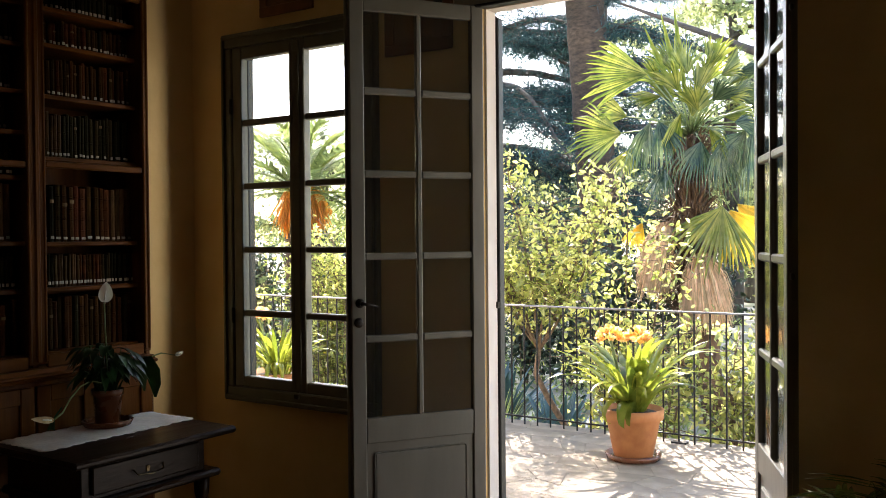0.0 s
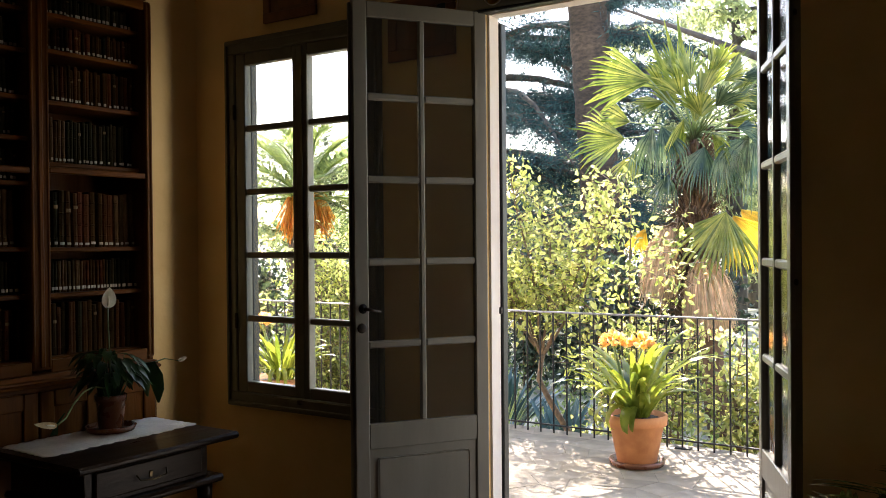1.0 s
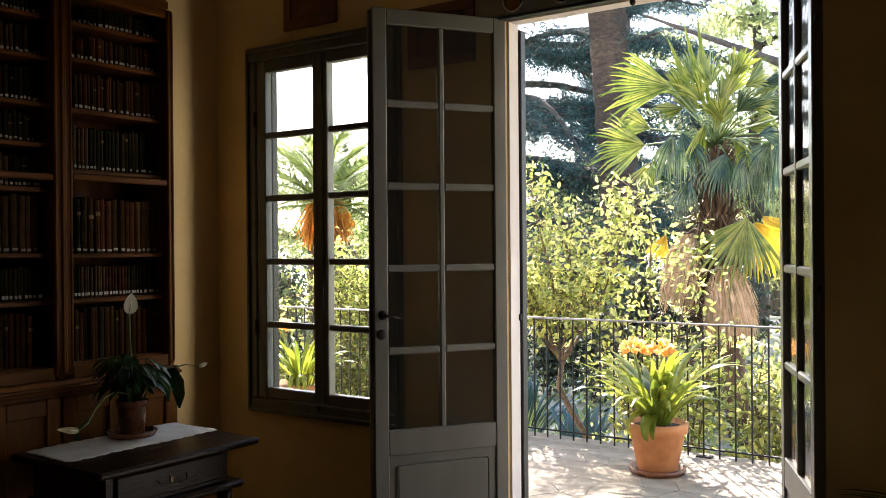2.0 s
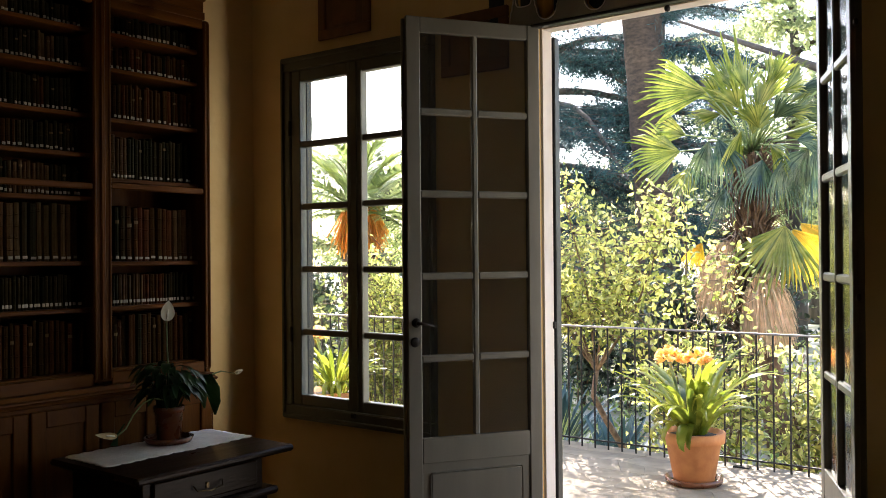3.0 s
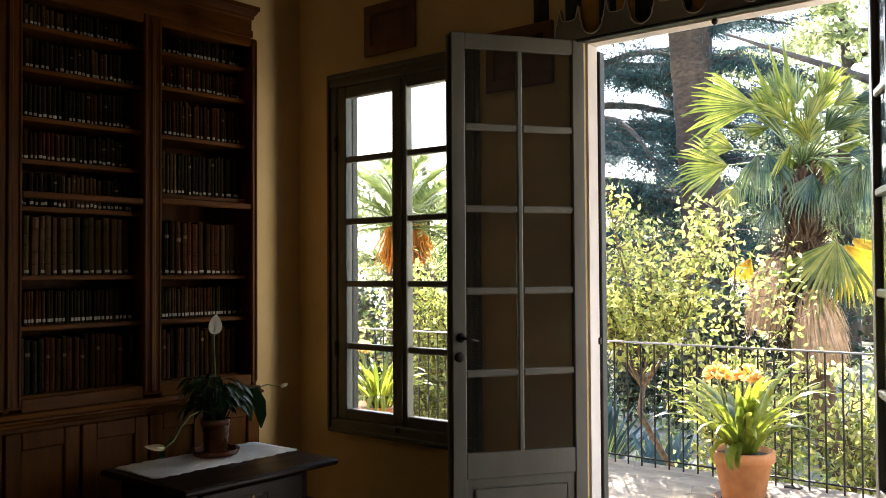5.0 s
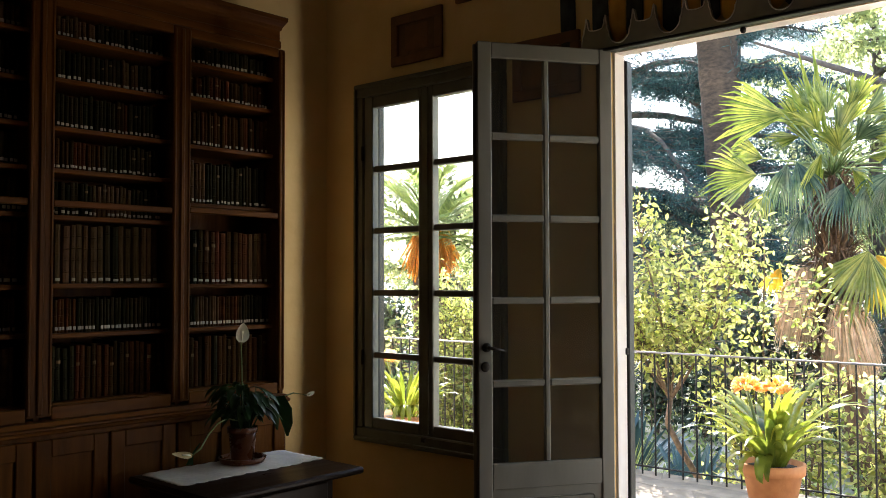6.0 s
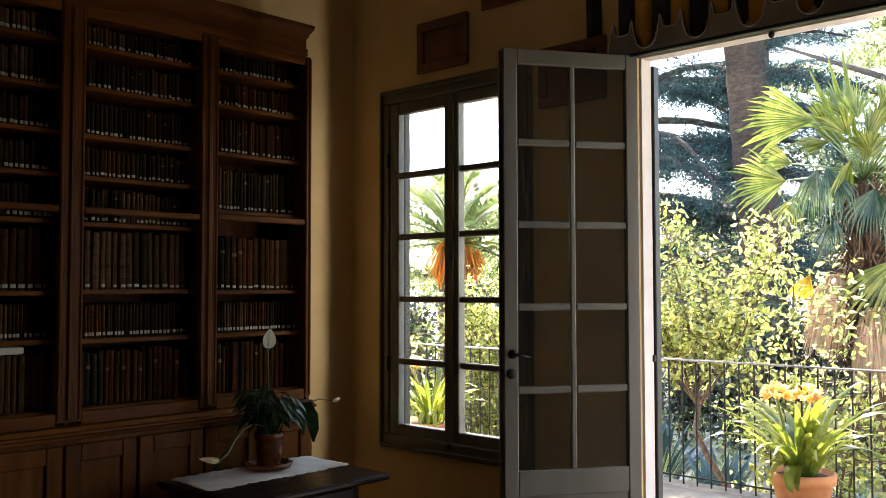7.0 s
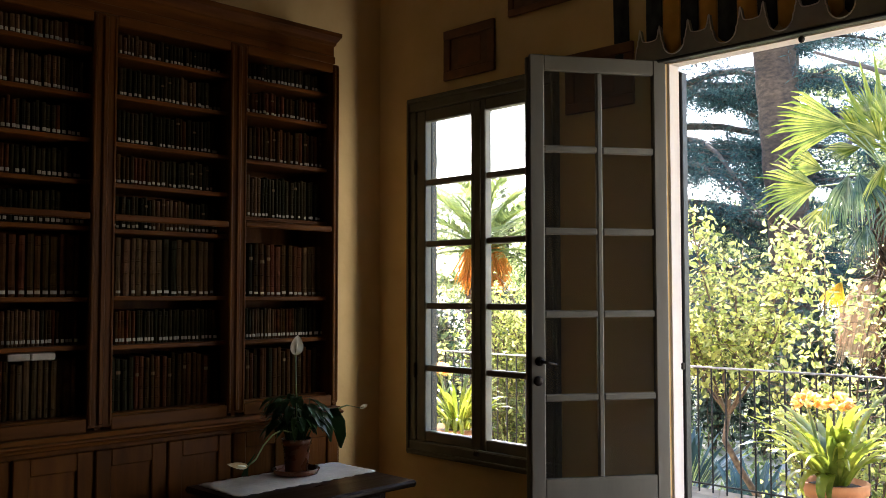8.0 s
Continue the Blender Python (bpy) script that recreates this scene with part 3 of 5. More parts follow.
def bookcase():
    root = thing("bookcase", pose(0, 0, 0), "tall dark mahogany library bookcase full of old books", "bookcase")
    y0, y1, ztop = 0.93, 2.840, 2.763
    for y in (y0, y1 - 0.024):
        part("side_panel", box(BB, BX, y, y + 0.024, 1.0, ztop, 0.003), WOOD, root)
    part("top_board", box(BB + 0.012, BX - 0.02, y0 + 0.024, y1 - 0.024, 2.742, 2.761), WOOD_FLAT, root)
    part("back_panel", box(BB, BB + 0.012, y0 + 0.024, y1 - 0.024, 1.0, ztop), WOOD, root)
    for y in (1.623, 2.2585):
        part("divider", box(BB + 0.012, BX - 0.02, y - 0.012, y + 0.012, 1.0, ztop), WOOD, root)
    # face frame: posts with beads
    for a, b in ((y0, 1.05), (1.572, 1.674), (2.214, 2.303), (2.806, y1 + 0.003)):
        post = part("post", box(BX - 0.018, BX + 0.004, a, b, 1.06, 2.76, 0.003), WOOD, root)
        c = (a + b) / 2
        if b - a > 0.08:
            part("bead", box(BX + 0.004, BX + 0.014, c - 0.012, c + 0.012, 1.07, 2.75, 0.005), WOOD, post)
        for e in (a + 0.008, b - 0.008):
            part("bead", box(BX + 0.004, BX + 0.010, e - 0.006, e + 0.006, 1.07, 2.75, 0.003), WOOD, post)
    for i, (a, b) in enumerate(BAYS):
        part("top_rail", box(BX - 0.018, BX + 0.003, a, b, 2.72, 2.765, 0.004), WOOD_FLAT, root)
        z = 1.918 if i < 2 else 1.925
        part("mid_rail", box(BX - 0.016, BX + 0.004, a, b, z - 0.014, z + 0.014, 0.005), WOOD_FLAT, root)
        for z in SHELVES[i]:
            part("shelf", box(BB + 0.012, BX - 0.055, a - 0.03, min(b + 0.03, y1 - 0.024), z - 0.02, z, 0.003), WOOD_FLAT, root)
        part("bottom_rail", box(BX - 0.018, BX + 0.003, a, b, 1.045, 1.10, 0.004), WOOD_FLAT, root)
    # stepped cornice
    part("cornice", moulding(BB, BX, y0, y1 - 0.035, ((2.762, 0.006), (2.766, 0.009), (2.797, 0.009), (2.801, 0.004), (2.85, 0.004), (2.855, 0.012), (2.868, 0.014), (2.873, 0.018), (2.884, 0.026), (2.892, 0.03), (2.896, 0.035), (2.914, 0.036), (2.917, 0.033)), 0.9), WOOD_FLAT, root, "stepped moulded cornice")
    # waist moulding and lower cupboard
    part("waist_moulding", moulding(BB, BX, y0 - 0.02, y1 - 0.018, ((0.995, 0.045), (1.0, 0.054), (1.01, 0.056), (1.014, 0.07), (1.02, 0.076), (1.026, 0.074), (1.031, 0.056), (1.04, 0.05), (1.046, 0.046)), 0.05), WOOD_FLAT, root)
    part("cupboard", box(BB, BX + 0.02, y0, y1, 0.1, 0.995), WOOD, root)
    part("plinth", box(BB, BX + 0.03, y0 - 0.01, y1 + 0.005, 0, 0.1, 0.004), WOOD_FLAT, root)
    ys = [0.96, 1.27, 1.59, 1.905, 2.22, 2.52, 2.825]
    for a, b in zip(ys, ys[1:]):
        d = box(BX + 0.021, BX + 0.042, a + 0.006, a + 0.07, 0.12, 0.975, 0.004)
        box(BX + 0.021, BX + 0.042, b - 0.07, b - 0.006, 0.12, 0.975, 0.004, d)
        box(BX + 0.021, BX + 0.042, a + 0.07, b - 0.07, 0.905, 0.975, 0.004, d)
        box(BX + 0.021, BX + 0.042, a + 0.07, b - 0.07, 0.12, 0.20, 0.004, d)
        door = part("cupboard_door", d, WOOD, root)
        part("door_panel", box(BX + 0.021, BX + 0.029, a + 0.07, b - 0.07, 0.20, 0.905), WOOD, door)


bookcase()


def book_mesh(bands):
    """A book on end: flat boards, rounded spine towards +x with raised bands. Unit width and height, 0.18 deep."""
    v, f = [], []
    prof = [(-0.19, -0.5), (-0.012, -0.5), (-0.003, -0.34), (0, 0), (-0.003, 0.34), (-0.012, 0.5), (-0.19, 0.5)]
    levels = [(0.0, 0.0), (0.985, 0.0), (1.0, -0.003)]
    for b in bands:
        levels += [(b - 0.012, 0.0), (b - 0.006, 0.0022), (b + 0.006, 0.0022), (b + 0.012, 0.0)]
    levels.sort()
    for z, o in levels:
        for i, (x, y) in enumerate(prof):
            v.append((x + (o if 1 < i < 5 else 0), y, z))
    n = len(prof)
    for j in range(len(levels) - 1):
        for i in range(n - 1):
            f.append((j * n + i, j * n + i + 1, (j + 1) * n + i + 1, (j + 1) * n + i))
    f.append(tuple((len(levels) - 1) * n + i for i in range(n)))
    mesh = bpy.data.meshes.new("book")
    mesh.from_pydata(v, [], f)
    mesh.update()
    return mesh


def books():
    rng = random.Random(7)
    meshes = []
    for bands in ((0.2, 0.4, 0.6, 0.8), (0.15, 0.85), (0.3, 0.5, 0.7)):
        for m in (BOOK, BOOK_GREEN, BOOK_TAN):
            me = book_mesh(bands)
            me.materials.append(m)
            meshes.append(me)
    lab = bpy.data.meshes.new("label_patch")
    lab.from_pydata([(0.0022, -0.36, 0), (0.0042, 0, 0), (0.0022, 0.36, 0), (0.0022, -0.36, 1), (0.0042, 0, 1), (0.0022, 0.36, 1)], [], [(0, 1, 4, 3), (1, 2, 5, 4)])
    lab.materials.append(PAPER)
    title = lab.copy()
    title.materials.clear()
    title.materials.append(GILT)
    count = 0
    rest = [Pile() for k in range(4)]
    spec = {1.105: (0.026, 0.23, 0.02, False), 1.39: (0.0165, 0.145, 0.008, True), 1.59: (0.031, 0.255, 0.012, True)}
    for i, (a, b) in enumerate(BAYS):
        zs = list(SHELVES[i]) + [2.76]
        for s, z in enumerate(zs[:-1]):
            gap = zs[s + 1] - 0.02 - z
            w, h, var, labelled = spec.get(z) or next((val for key, val in spec.items() if abs(key - z) < 0.01), (0.0205, min(gap * 0.82, 0.2), 0.014, True))
            h = min(h, gap - 0.012)
            tone = rng.choice((0, 0, 1, 2, 0, 1))
            shape = rng.choice((0, 1, 2))
            y = a - 0.012
            while y < b + 0.008 - w * 0.6:
                bw = w * rng.uniform(0.82, 1.2)
                if rng.random() < 0.13:
                    tone, shape = rng.choice((0, 0, 1, 1, 2)), rng.choice((0, 1, 2))
                bh = h + rng.uniform(-var, var * 0.4)
                x = BX - 0.095 + rng.uniform(-0.012, 0.004)
                if i > 0 and count < 298 and abs(z - 1.39) > 0.02:
                    ob = link("book", meshes[shape * 3 + tone], None)
                    ob.location, ob.scale = (x, y + bw / 2, z + 0.0005), (1, bw * 0.97, bh)
                    ob.rotation_euler = (rng.gauss(0, 0.006), 0, 0)
                    tagged(ob, ("brown leather bound", "dark green bound", "tan vellum bound")[tone] + " old book standing on a bookcase shelf", "book", "books in the bookcase")
                    if labelled and rng.random() < 0.94:
                        p = link("label_patch", lab, None, ob, "small white shelf label")
                        p.location, p.scale = (0, 0, rng.uniform(0.008, 0.013) / bh), (1, rng.uniform(0.7, 1.0), rng.uniform(0.010, 0.013) / bh)
                    if rng.random() < 0.15:
                        p = link("title_band", title, None, ob, "dull gilt title band")
                        p.location, p.scale = (-0.001, 0, rng.choice((0.62, 0.7, 0.78))), (1, 1, 0.06)
                    count += 1
                else:
                    me = meshes[shape * 3 + tone]
                    o = len(rest[tone].v)
                    rest[tone].v += [(x + q.co.x, y + bw / 2 + q.co.y * bw * 0.97, z + 0.0005 + q.co.z * bh) for q in me.vertices]
                    rest[tone].f += [tuple(o + k for k in q.vertices) for q in me.polygons]
                    if labelled and rng.random() < 0.94:
                        o = len(rest[3].v)
                        rest[3].v += [(x + q.co.x, y + bw / 2 + q.co.y * bw * 0.97, z + 0.012 + q.co.z * 0.014) for q in lab.vertices]
                        rest[3].f += [tuple(o + k for k in q.vertices) for q in lab.polygons]
                y += bw
    row = thing("small_books", pose(0, 0, 0), "close-set rows of small old leather books in the bookcase", "books", kind="stuff")
    for pile, m, name in zip(rest, (BOOK_ROW, BOOK_GREEN_ROW, BOOK_TAN_ROW, PAPER), ("brown_bindings", "green_bindings", "tan_bindings", "label_row")):
        tagged(pile.put(name, m, row), kind="stuff")


books()
for y0, y1 in ((1.285, 1.372), (1.376, 1.47)):
    tagged(part("paper_packet", box(BX - 0.20, BX - 0.065, y0, y1, 1.338, 1.366, 0.004), PAPER, None), "flat cream paper packet lying on top of books", "papers")


# ---- side table with cloth and peace lily ----
TX0, TX1, TY0, TY1, TZ = -3.46, -2.865, 1.93, 2.705, 0.80


def side_table():
    root = thing("side_table", pose(0, 0, 0), "small dark carved wooden side table with a drawer", "table")
    part("tabletop", box(TX0, TX1, TY0, TY1, TZ - 0.028, TZ, 0.009), WOOD_BLACK, root)
    part("body", box(TX0 + 0.05, TX1 - 0.07, TY0 + 0.07, TY1 - 0.12, TZ - 0.17, TZ - 0.028, 0.004), WOOD_BLACK, root)
    d = box(TX1 - 0.07, TX1 - 0.055, TY0 + 0.11, TY1 - 0.16, TZ - 0.15, TZ - 0.045, 0.005)
    drawer = part("drawer", d, WOOD_BLACK, root)
    part("escutcheon", box(TX1 - 0.0545, TX1 - 0.05, 2.277, 2.293, TZ - 0.11, TZ - 0.085, 0.002), BRASS, drawer)
    pl = Pile()
    pl.tube([(TX1 - 0.05, 2.215, TZ - 0.088), (TX1 - 0.035, 2.225, TZ - 0.108), (TX1 - 0.03, 2.285, TZ - 0.114), (TX1 - 0.035, 2.345, TZ - 0.108), (TX1 - 0.05, 2.355, TZ - 0.088)], (0.003, 0.003, 0.004, 0.003, 0.003), 8)
    pl.put("drop_handle", BRASS, drawer, "curved brass drop handle", True)
    part("lower_moulding", box(TX0 + 0.03, TX1 - 0.03, TY0 + 0.05, TY1 - 0.06, TZ - 0.20, TZ - 0.17, 0.01), WOOD_BLACK, root)
    for x in (TX0 + 0.07, TX1 - 0.09):
        for y in (TY0 + 0.1, TY1 - 0.12):
            leg = lathe([(0.02, 0.0), (0.03, 0.02), (0.022, 0.05), (0.016, 0.12), (0.02, 0.25), (0.034, 0.38), (0.028, 0.45), (0.018, 0.49), (0.03, 0.53), (0.034, 0.60)], 14, (x, y))
            part("leg", leg, WOOD_BLACK, root, "turned leg", True)
    for y in (TY0 + 0.1, TY1 - 0.12):
        part("stretcher", box(TX0 + 0.07, TX1 - 0.09, y - 0.012, y + 0.012, 0.16, 0.19, 0.004), WOOD_BLACK, root)


side_table()


def runner():
    """Scalloped lace runner lying on the table."""
    v, f = [], []
    x0, x1, y0, y1 = -3.435, -3.135, 1.985, 2.70
    n, m = 60, 18
    for i in range(n + 1):
        for j in range(m + 1):
            s, t = i / n, j / m
            ex = 0.013 * abs(math.sin(s * math.pi * 12)) if j in (0, m) else 0
            ey = 0.013 * abs(math.sin(t * math.pi * 7)) if i in (0, n) else 0
            x = x0 + (x1 - x0) * t + (ex if j == m else -ex)
            y = y0 + (y1 - y0) * s + (ey if i == n else -ey)
            v.append((x, y, TZ + 0.0022 + 0.0012 * math.sin(9 * s + 5 * t) + 0.0007 * math.sin(31 * s)))
    f = [(i * (m + 1) + j, i * (m + 1) + j + 1, (i + 1) * (m + 1) + j + 1, (i + 1) * (m + 1) + j) for i in range(n) for j in range(m)]
    ob = tagged(sheet("table_runner", v, f, CLOTH, None, "", True), "white lace runner with scalloped edge on the side table", "cloth")
    ob.modifiers.new("thick", "SOLIDIFY").thickness = 0.0012


runner()
LILY = Vector((-3.325, 2.40, 0))


def plant_saucer():
    tagged(part("saucer", lathe([(0.075, TZ + 0.004), (0.095, TZ + 0.008), (0.105, TZ + 0.03), (0.098, TZ + 0.032), (0.09, TZ + 0.016), (0.0, TZ + 0.014)], 32, LILY[:2]), OLD_CLAY, None, "", True), "round brown clay saucer on the lace runner", "saucer")


plant_saucer()


def peace_lily():
    rng = random.Random(21)
    z0 = TZ + 0.016
    root = thing("peace_lily", pose(LILY.x, LILY.y, z0), "potted peace lily with white flowers in a brown pot", "plant")
    part("pot", lathe([(0.046, 0), (0.049, 0.004), (0.06, 0.118), (0.066, 0.12), (0.066, 0.145), (0.061, 0.146), (0.057, 0.125), (0.0, 0.123)], 28), OLD_CLAY, root, "glazed brown clay pot", True)
    part("soil", lathe([(0.056, 0.118), (0.04, 0.13), (0.0, 0.132)], 20), SOIL, root)
    pile = Pile()
    for k in range(100):
        a = rng.uniform(0, 2 * math.pi)
        reach, rise = rng.uniform(0.03, 0.17), rng.uniform(0.08, 0.25)
        out = Vector((math.cos(a), math.sin(a), 0))
        b = Vector((0, 0, 0.12)) + out * rng.uniform(0.005, 0.04)
        top = b + out * reach * 0.45 + Vector((0, 0, rise * 0.85))
        pile = Pile()
        pile.tube([b, b * 0.5 + top * 0.5 + Vector((0, 0, 0.03)), top], (0.0028, 0.0024, 0.002), 5)
        ln, w = rng.uniform(0.06, 0.12), rng.uniform(0.010, 0.019)
        pts, wid = [], []
        for i in range(7):
            s = i / 6
            pts.append(top + out * ln * s * 0.85 + Vector((0, 0, ln * (0.25 * s - 0.75 * s * s))))
            wid.append(w * math.sin(math.pi * (0.06 + 0.94 * s)) ** 0.8 + 0.0008)
        pile.ribbon(pts, wid, out.cross(Vector((0, 0, 1))) + Vector((0, 0, rng.gauss(0, 0.2))), 0.3)
        pile.put("leaf", LILY_LEAF, root, "", True)

    for knots, wide in (([(0.0, 0.01, 0.14), (0.045, 0.09, 0.26), (0.068, 0.14, 0.272), (0.092, 0.159, 0.215), (0.106, 0.165, 0.15), (0.112, 0.16, 0.095)], 0.034),
                        ([(0.0, 0.01, 0.14), (0.05, 0.04, 0.27), (0.075, 0.075, 0.26), (0.10, 0.10, 0.19), (0.11, 0.105, 0.13)], 0.026),
                        ([(-0.10, -0.15, 0.08), (-0.118, -0.178, 0.03), (-0.118, -0.19, -0.01), (-0.112, -0.196, -0.012 + 0.006)], 0.016)):
        big = Pile()
        pts = [Vector(p) for p in knots]
        big.ribbon(pts, [0.003] + [wide * math.sin(math.pi * (0.12 + 0.84 * i / (len(pts) - 2))) for i in range(len(pts) - 1)], (0.58, 0.81, 0.0), 0.25)
        big.put("leaf", LILY_LEAF, root, "large drooping glossy leaf", True)

    def bloom(base, knots, tip, size, axis, broad=0.33, petal=LILY_WHITE, petal_label="cream-white spathe"):
        st = Pile()
        st.tube([base, *knots, tip], [0.0035] * (len(knots) + 1) + [0.003], 6)
        stem = st.put("flower_stem", STEM, root, "", True)
        sp = Pile()
        axis = Vector(axis).normalized()
        side = axis.cross(Vector((0.9, -0.45, 0.1))).normalized()
        pts = [Vector(tip) + axis * size * (i / 8) for i in range(9)]
        wid = [size * broad * math.sin(math.pi * min(1, 0.08 + 0.92 * (i / 8) ** 0.8)) ** 0.75 + 0.001 for i in range(9)]
        sp.ribbon(pts, wid, side, 0.55)
        sp.put("spathe", petal, stem, petal_label, True)
        dx = Pile()
        dx.tube([Vector(tip) + axis * size * 0.1, Vector(tip) + axis * size * 0.55 + side.cross(axis) * 0.012], (0.004, 0.003), 8)
        dx.put("spadix", LILY_WHITE, stem, "", True)
    o = Vector((LILY.x, LILY.y, z0))

    def at(x, y, z):
        return Vector((x, y, z)) - o
    bloom((0, 0, 0.12), [at(-3.295, 2.375, 1.15)], at(-3.275, 2.355, 1.335), 0.085, (0.05, 0.1, 1))
    bloom((0, 0, 0.12), [at(-3.315, 2.37, 0.99), at(-3.295, 2.30, 1.01), at(-3.265, 2.23, 1.0), at(-3.235, 2.165, 0.965), at(-3.205, 2.11, 0.92)], at(-3.19, 2.06, 0.90), 0.095, (0.0, -0.8, 0.18), 0.13, LILY_TAN, "wilting tan spathe")
    bloom((0, 0, 0.12), [at(-3.30, 2.52, 1.06), at(-3.27, 2.64, 1.09)], at(-3.25, 2.70, 1.075), 0.045, (0.1, 0.9, 0.25), 0.2)


peace_lily()


def potted_palm():
    rng = random.Random(4)
    root = thing("potted_palm", pose(-0.33, 2.5, 0), "green parlour palm in a clay pot on the floor", "plant")
    part("pot", lathe([(0.12, 0), (0.125, 0.01), (0.16, 0.27), (0.175, 0.272), (0.175, 0.31), (0.16, 0.31), (0.155, 0.28), (0, 0.278)], 28), OLD_CLAY, root, "", True)
    fr = Pile()
    for k in range(15):
        a = k * 2.4
        out = Vector((math.cos(a), math.sin(a), 0))
        side = out.cross(Vector((0, 0, 1)))
        reach, rise = rng.uniform(0.05, 0.16), rng.uniform(0.62, 0.72)
        pts = [Vector((0, 0, 0.27)) + out * reach * (i / 10) ** 1.4 + Vector((0, 0, rise * (math.sin(1.75 * i / 10)))) for i in range(11)]
        fr.tube(pts, [0.004 - 0.0003 * i for i in range(11)], 5)
        for i in range(3, 11):
            for s in (-1, 1):
                d = (out * 0.6 + side * s + Vector((0, 0, 0.25))).normalized()
                fr.ribbon([pts[i] + d * 0.15 * q / 3 - Vector((0, 0, 0.03 * (q / 3) ** 2)) for q in range(4)], (0.003, 0.009, 0.007, 0.001), out, 0.3)
    fr.put("fronds", FAN_LEAF, root, "narrow green leaflets")


potted_palm()


# ---- terrace ----
TE = 6.86
terrace = tagged(part("terrace", box(-16, 6, YW + T + 0.02, TE, -0.95, -0.012), MORTAR, None), "raised terrace paved with pale stone", "terrace", kind="structure")


def railing():
    root = thing("railing", pose(0, 6.73, 0), "black wrought iron terrace railing", "railing")
    x0, x1 = -9.6, 1.6
    part("top_rail", box(x0, x1, -0.02, 0.02, 0.998, 1.012, 0.003), SUNLIT_IRON, root, "flat top rail, sunlit brightness put into its colour")
    part("bottom_rail", box(x0, x1, -0.012, 0.012, 0.06, 0.072, 0.002), IRON, root)
    me = None
    x = -3.793 - 0.1215 * 47
    while x < x1:
        if me is None:
            bm = lathe([(0.0075, -0.01), (0.0075, 0.998)], 8)
            bar = part("bar", bm, IRON, root)
            me = bar.data
        else:
            bar = link("bar", me, None, root)
        bar.location.x = x
        x += 0.1215
    for x in (-8.9, -6.9, -4.9, -2.33, -0.3):
        part("foot_plate", box(x - 0.06, x + 0.06, -0.03, 0.03, -0.008, 0.012, 0.003), IRON, root)


railing()


def clivia_pot(m, seed, scale, flowers, label):
    rng = random.Random(seed)
    root = thing("clivia_pot", m, label, "potted plant", "clivia pots on the terrace")
    k = scale
    part("saucer", lathe([(0.15 * k, 0.0), (0.19 * k, 0.006), (0.2 * k, 0.045 * k), (0.188 * k, 0.045 * k), (0.17 * k, 0.02 * k), (0, 0.018 * k)], 36), OLD_CLAY, root, "", True)
    part("pot", lathe([(0.13 * k, 0.02 * k), (0.138 * k, 0.025 * k), (0.19 * k, 0.29 * k), (0.212 * k, 0.293 * k), (0.216 * k, 0.36 * k), (0.2 * k, 0.364 * k), (0.19 * k, 0.33 * k), (0, 0.325 * k)], 40), TERRACOTTA, root, "", True)
    part("soil", lathe([(0.19 * k, 0.327 * k), (0.1 * k, 0.345 * k), (0, 0.35 * k)], 20), SOIL, root)
    pile = Pile()
    for i in range(56):
        a = rng.uniform(0, 2 * math.pi)
        out = Vector((math.cos(a), math.sin(a), 0))
        side = Vector((-math.sin(a), math.cos(a), rng.gauss(0, 0.12)))
        ln = rng.uniform(0.50, 0.82) * (k if k < 1.1 else 0.85)
        lift = rng.uniform(0.95, 1.52)
        drop = rng.uniform(0.4, 1.3)
        if i % 9 == 4:
            a, lift, drop, ln = rng.uniform(-2.4, -1.0), 1.0, 3.4, 0.5 * k
            out = Vector((math.cos(a), math.sin(a), 0))
            side = Vector((-math.sin(a), math.cos(a), 0))
        b = Vector((0, 0, 0.33 * k)) + out * rng.uniform(0, 0.09) * k
        pts, wid = [], []
        for j in range(10):
            s = j / 9
            ang = lift - drop * s * s - 0.35 * s
            if j == 0:
                p = b.copy()
            else:
                p = p + (out * math.cos(ang) + Vector((0, 0, math.sin(ang)))) * ln / 9
            pts.append(p.copy())
            wid.append((0.030 if k < 1.1 else 0.015) * k * min(1.0, 0.55 + s) * (1 - max(0, s - 0.6) / 0.4 * 0.9) + 0.001)
        pile = Pile()
        pile.ribbon(pts, wid, side, 0.35)
        pile.put("strap_leaf", STRAP, root, "", True)
    for fx, fy, fz in flowers:
        st = Pile()
        st.tube([(0, 0, 0.33 * k), (fx * 0.6, fy * 0.6, fz * 0.7), (fx, fy, fz)], (0.012, 0.011, 0.01), 8)
        stem = st.put("flower_stem", STEM, root, "", True)
        pet = Pile()
        for j in range(24):
            d = rand_dir(rng)
            d.z = abs(d.z) * 0.8 + 0.1
            d.normalize()
            c = Vector((fx, fy, fz)) + d * 0.055
            for q in range(6):
                e = (d + 0.75 * any_side(d, rng)).normalized()
                pet.ribbon([c, c + e * 0.025, c + e * 0.055 + d * 0.005], (0.005, 0.016, 0.004), e.cross(d), 0.2)
        pet.put("flower_head", ORANGE, stem, "cluster of orange trumpet flowers")


clivia_pot(pose(-2.45, 6.10, 0), 3, 1.0, ((-0.15, -0.05, 0.85), (0.02, 0.05, 0.84)), "terracotta pot of orange-flowered clivia on the terrace")
clivia_pot(pose(-5.50, 5.66, 0, 0, 0, 40), 8, 1.25, ((-0.15, 0.1, 0.9),), "terracotta pot of clivia by the window")


# ---- garden ----
ground = tagged(part("ground", box(-160, 160, -60, 260, -1.4, -0.95), EARTH, None), "garden ground of dry grass and pale gravel", "ground", kind="structure")


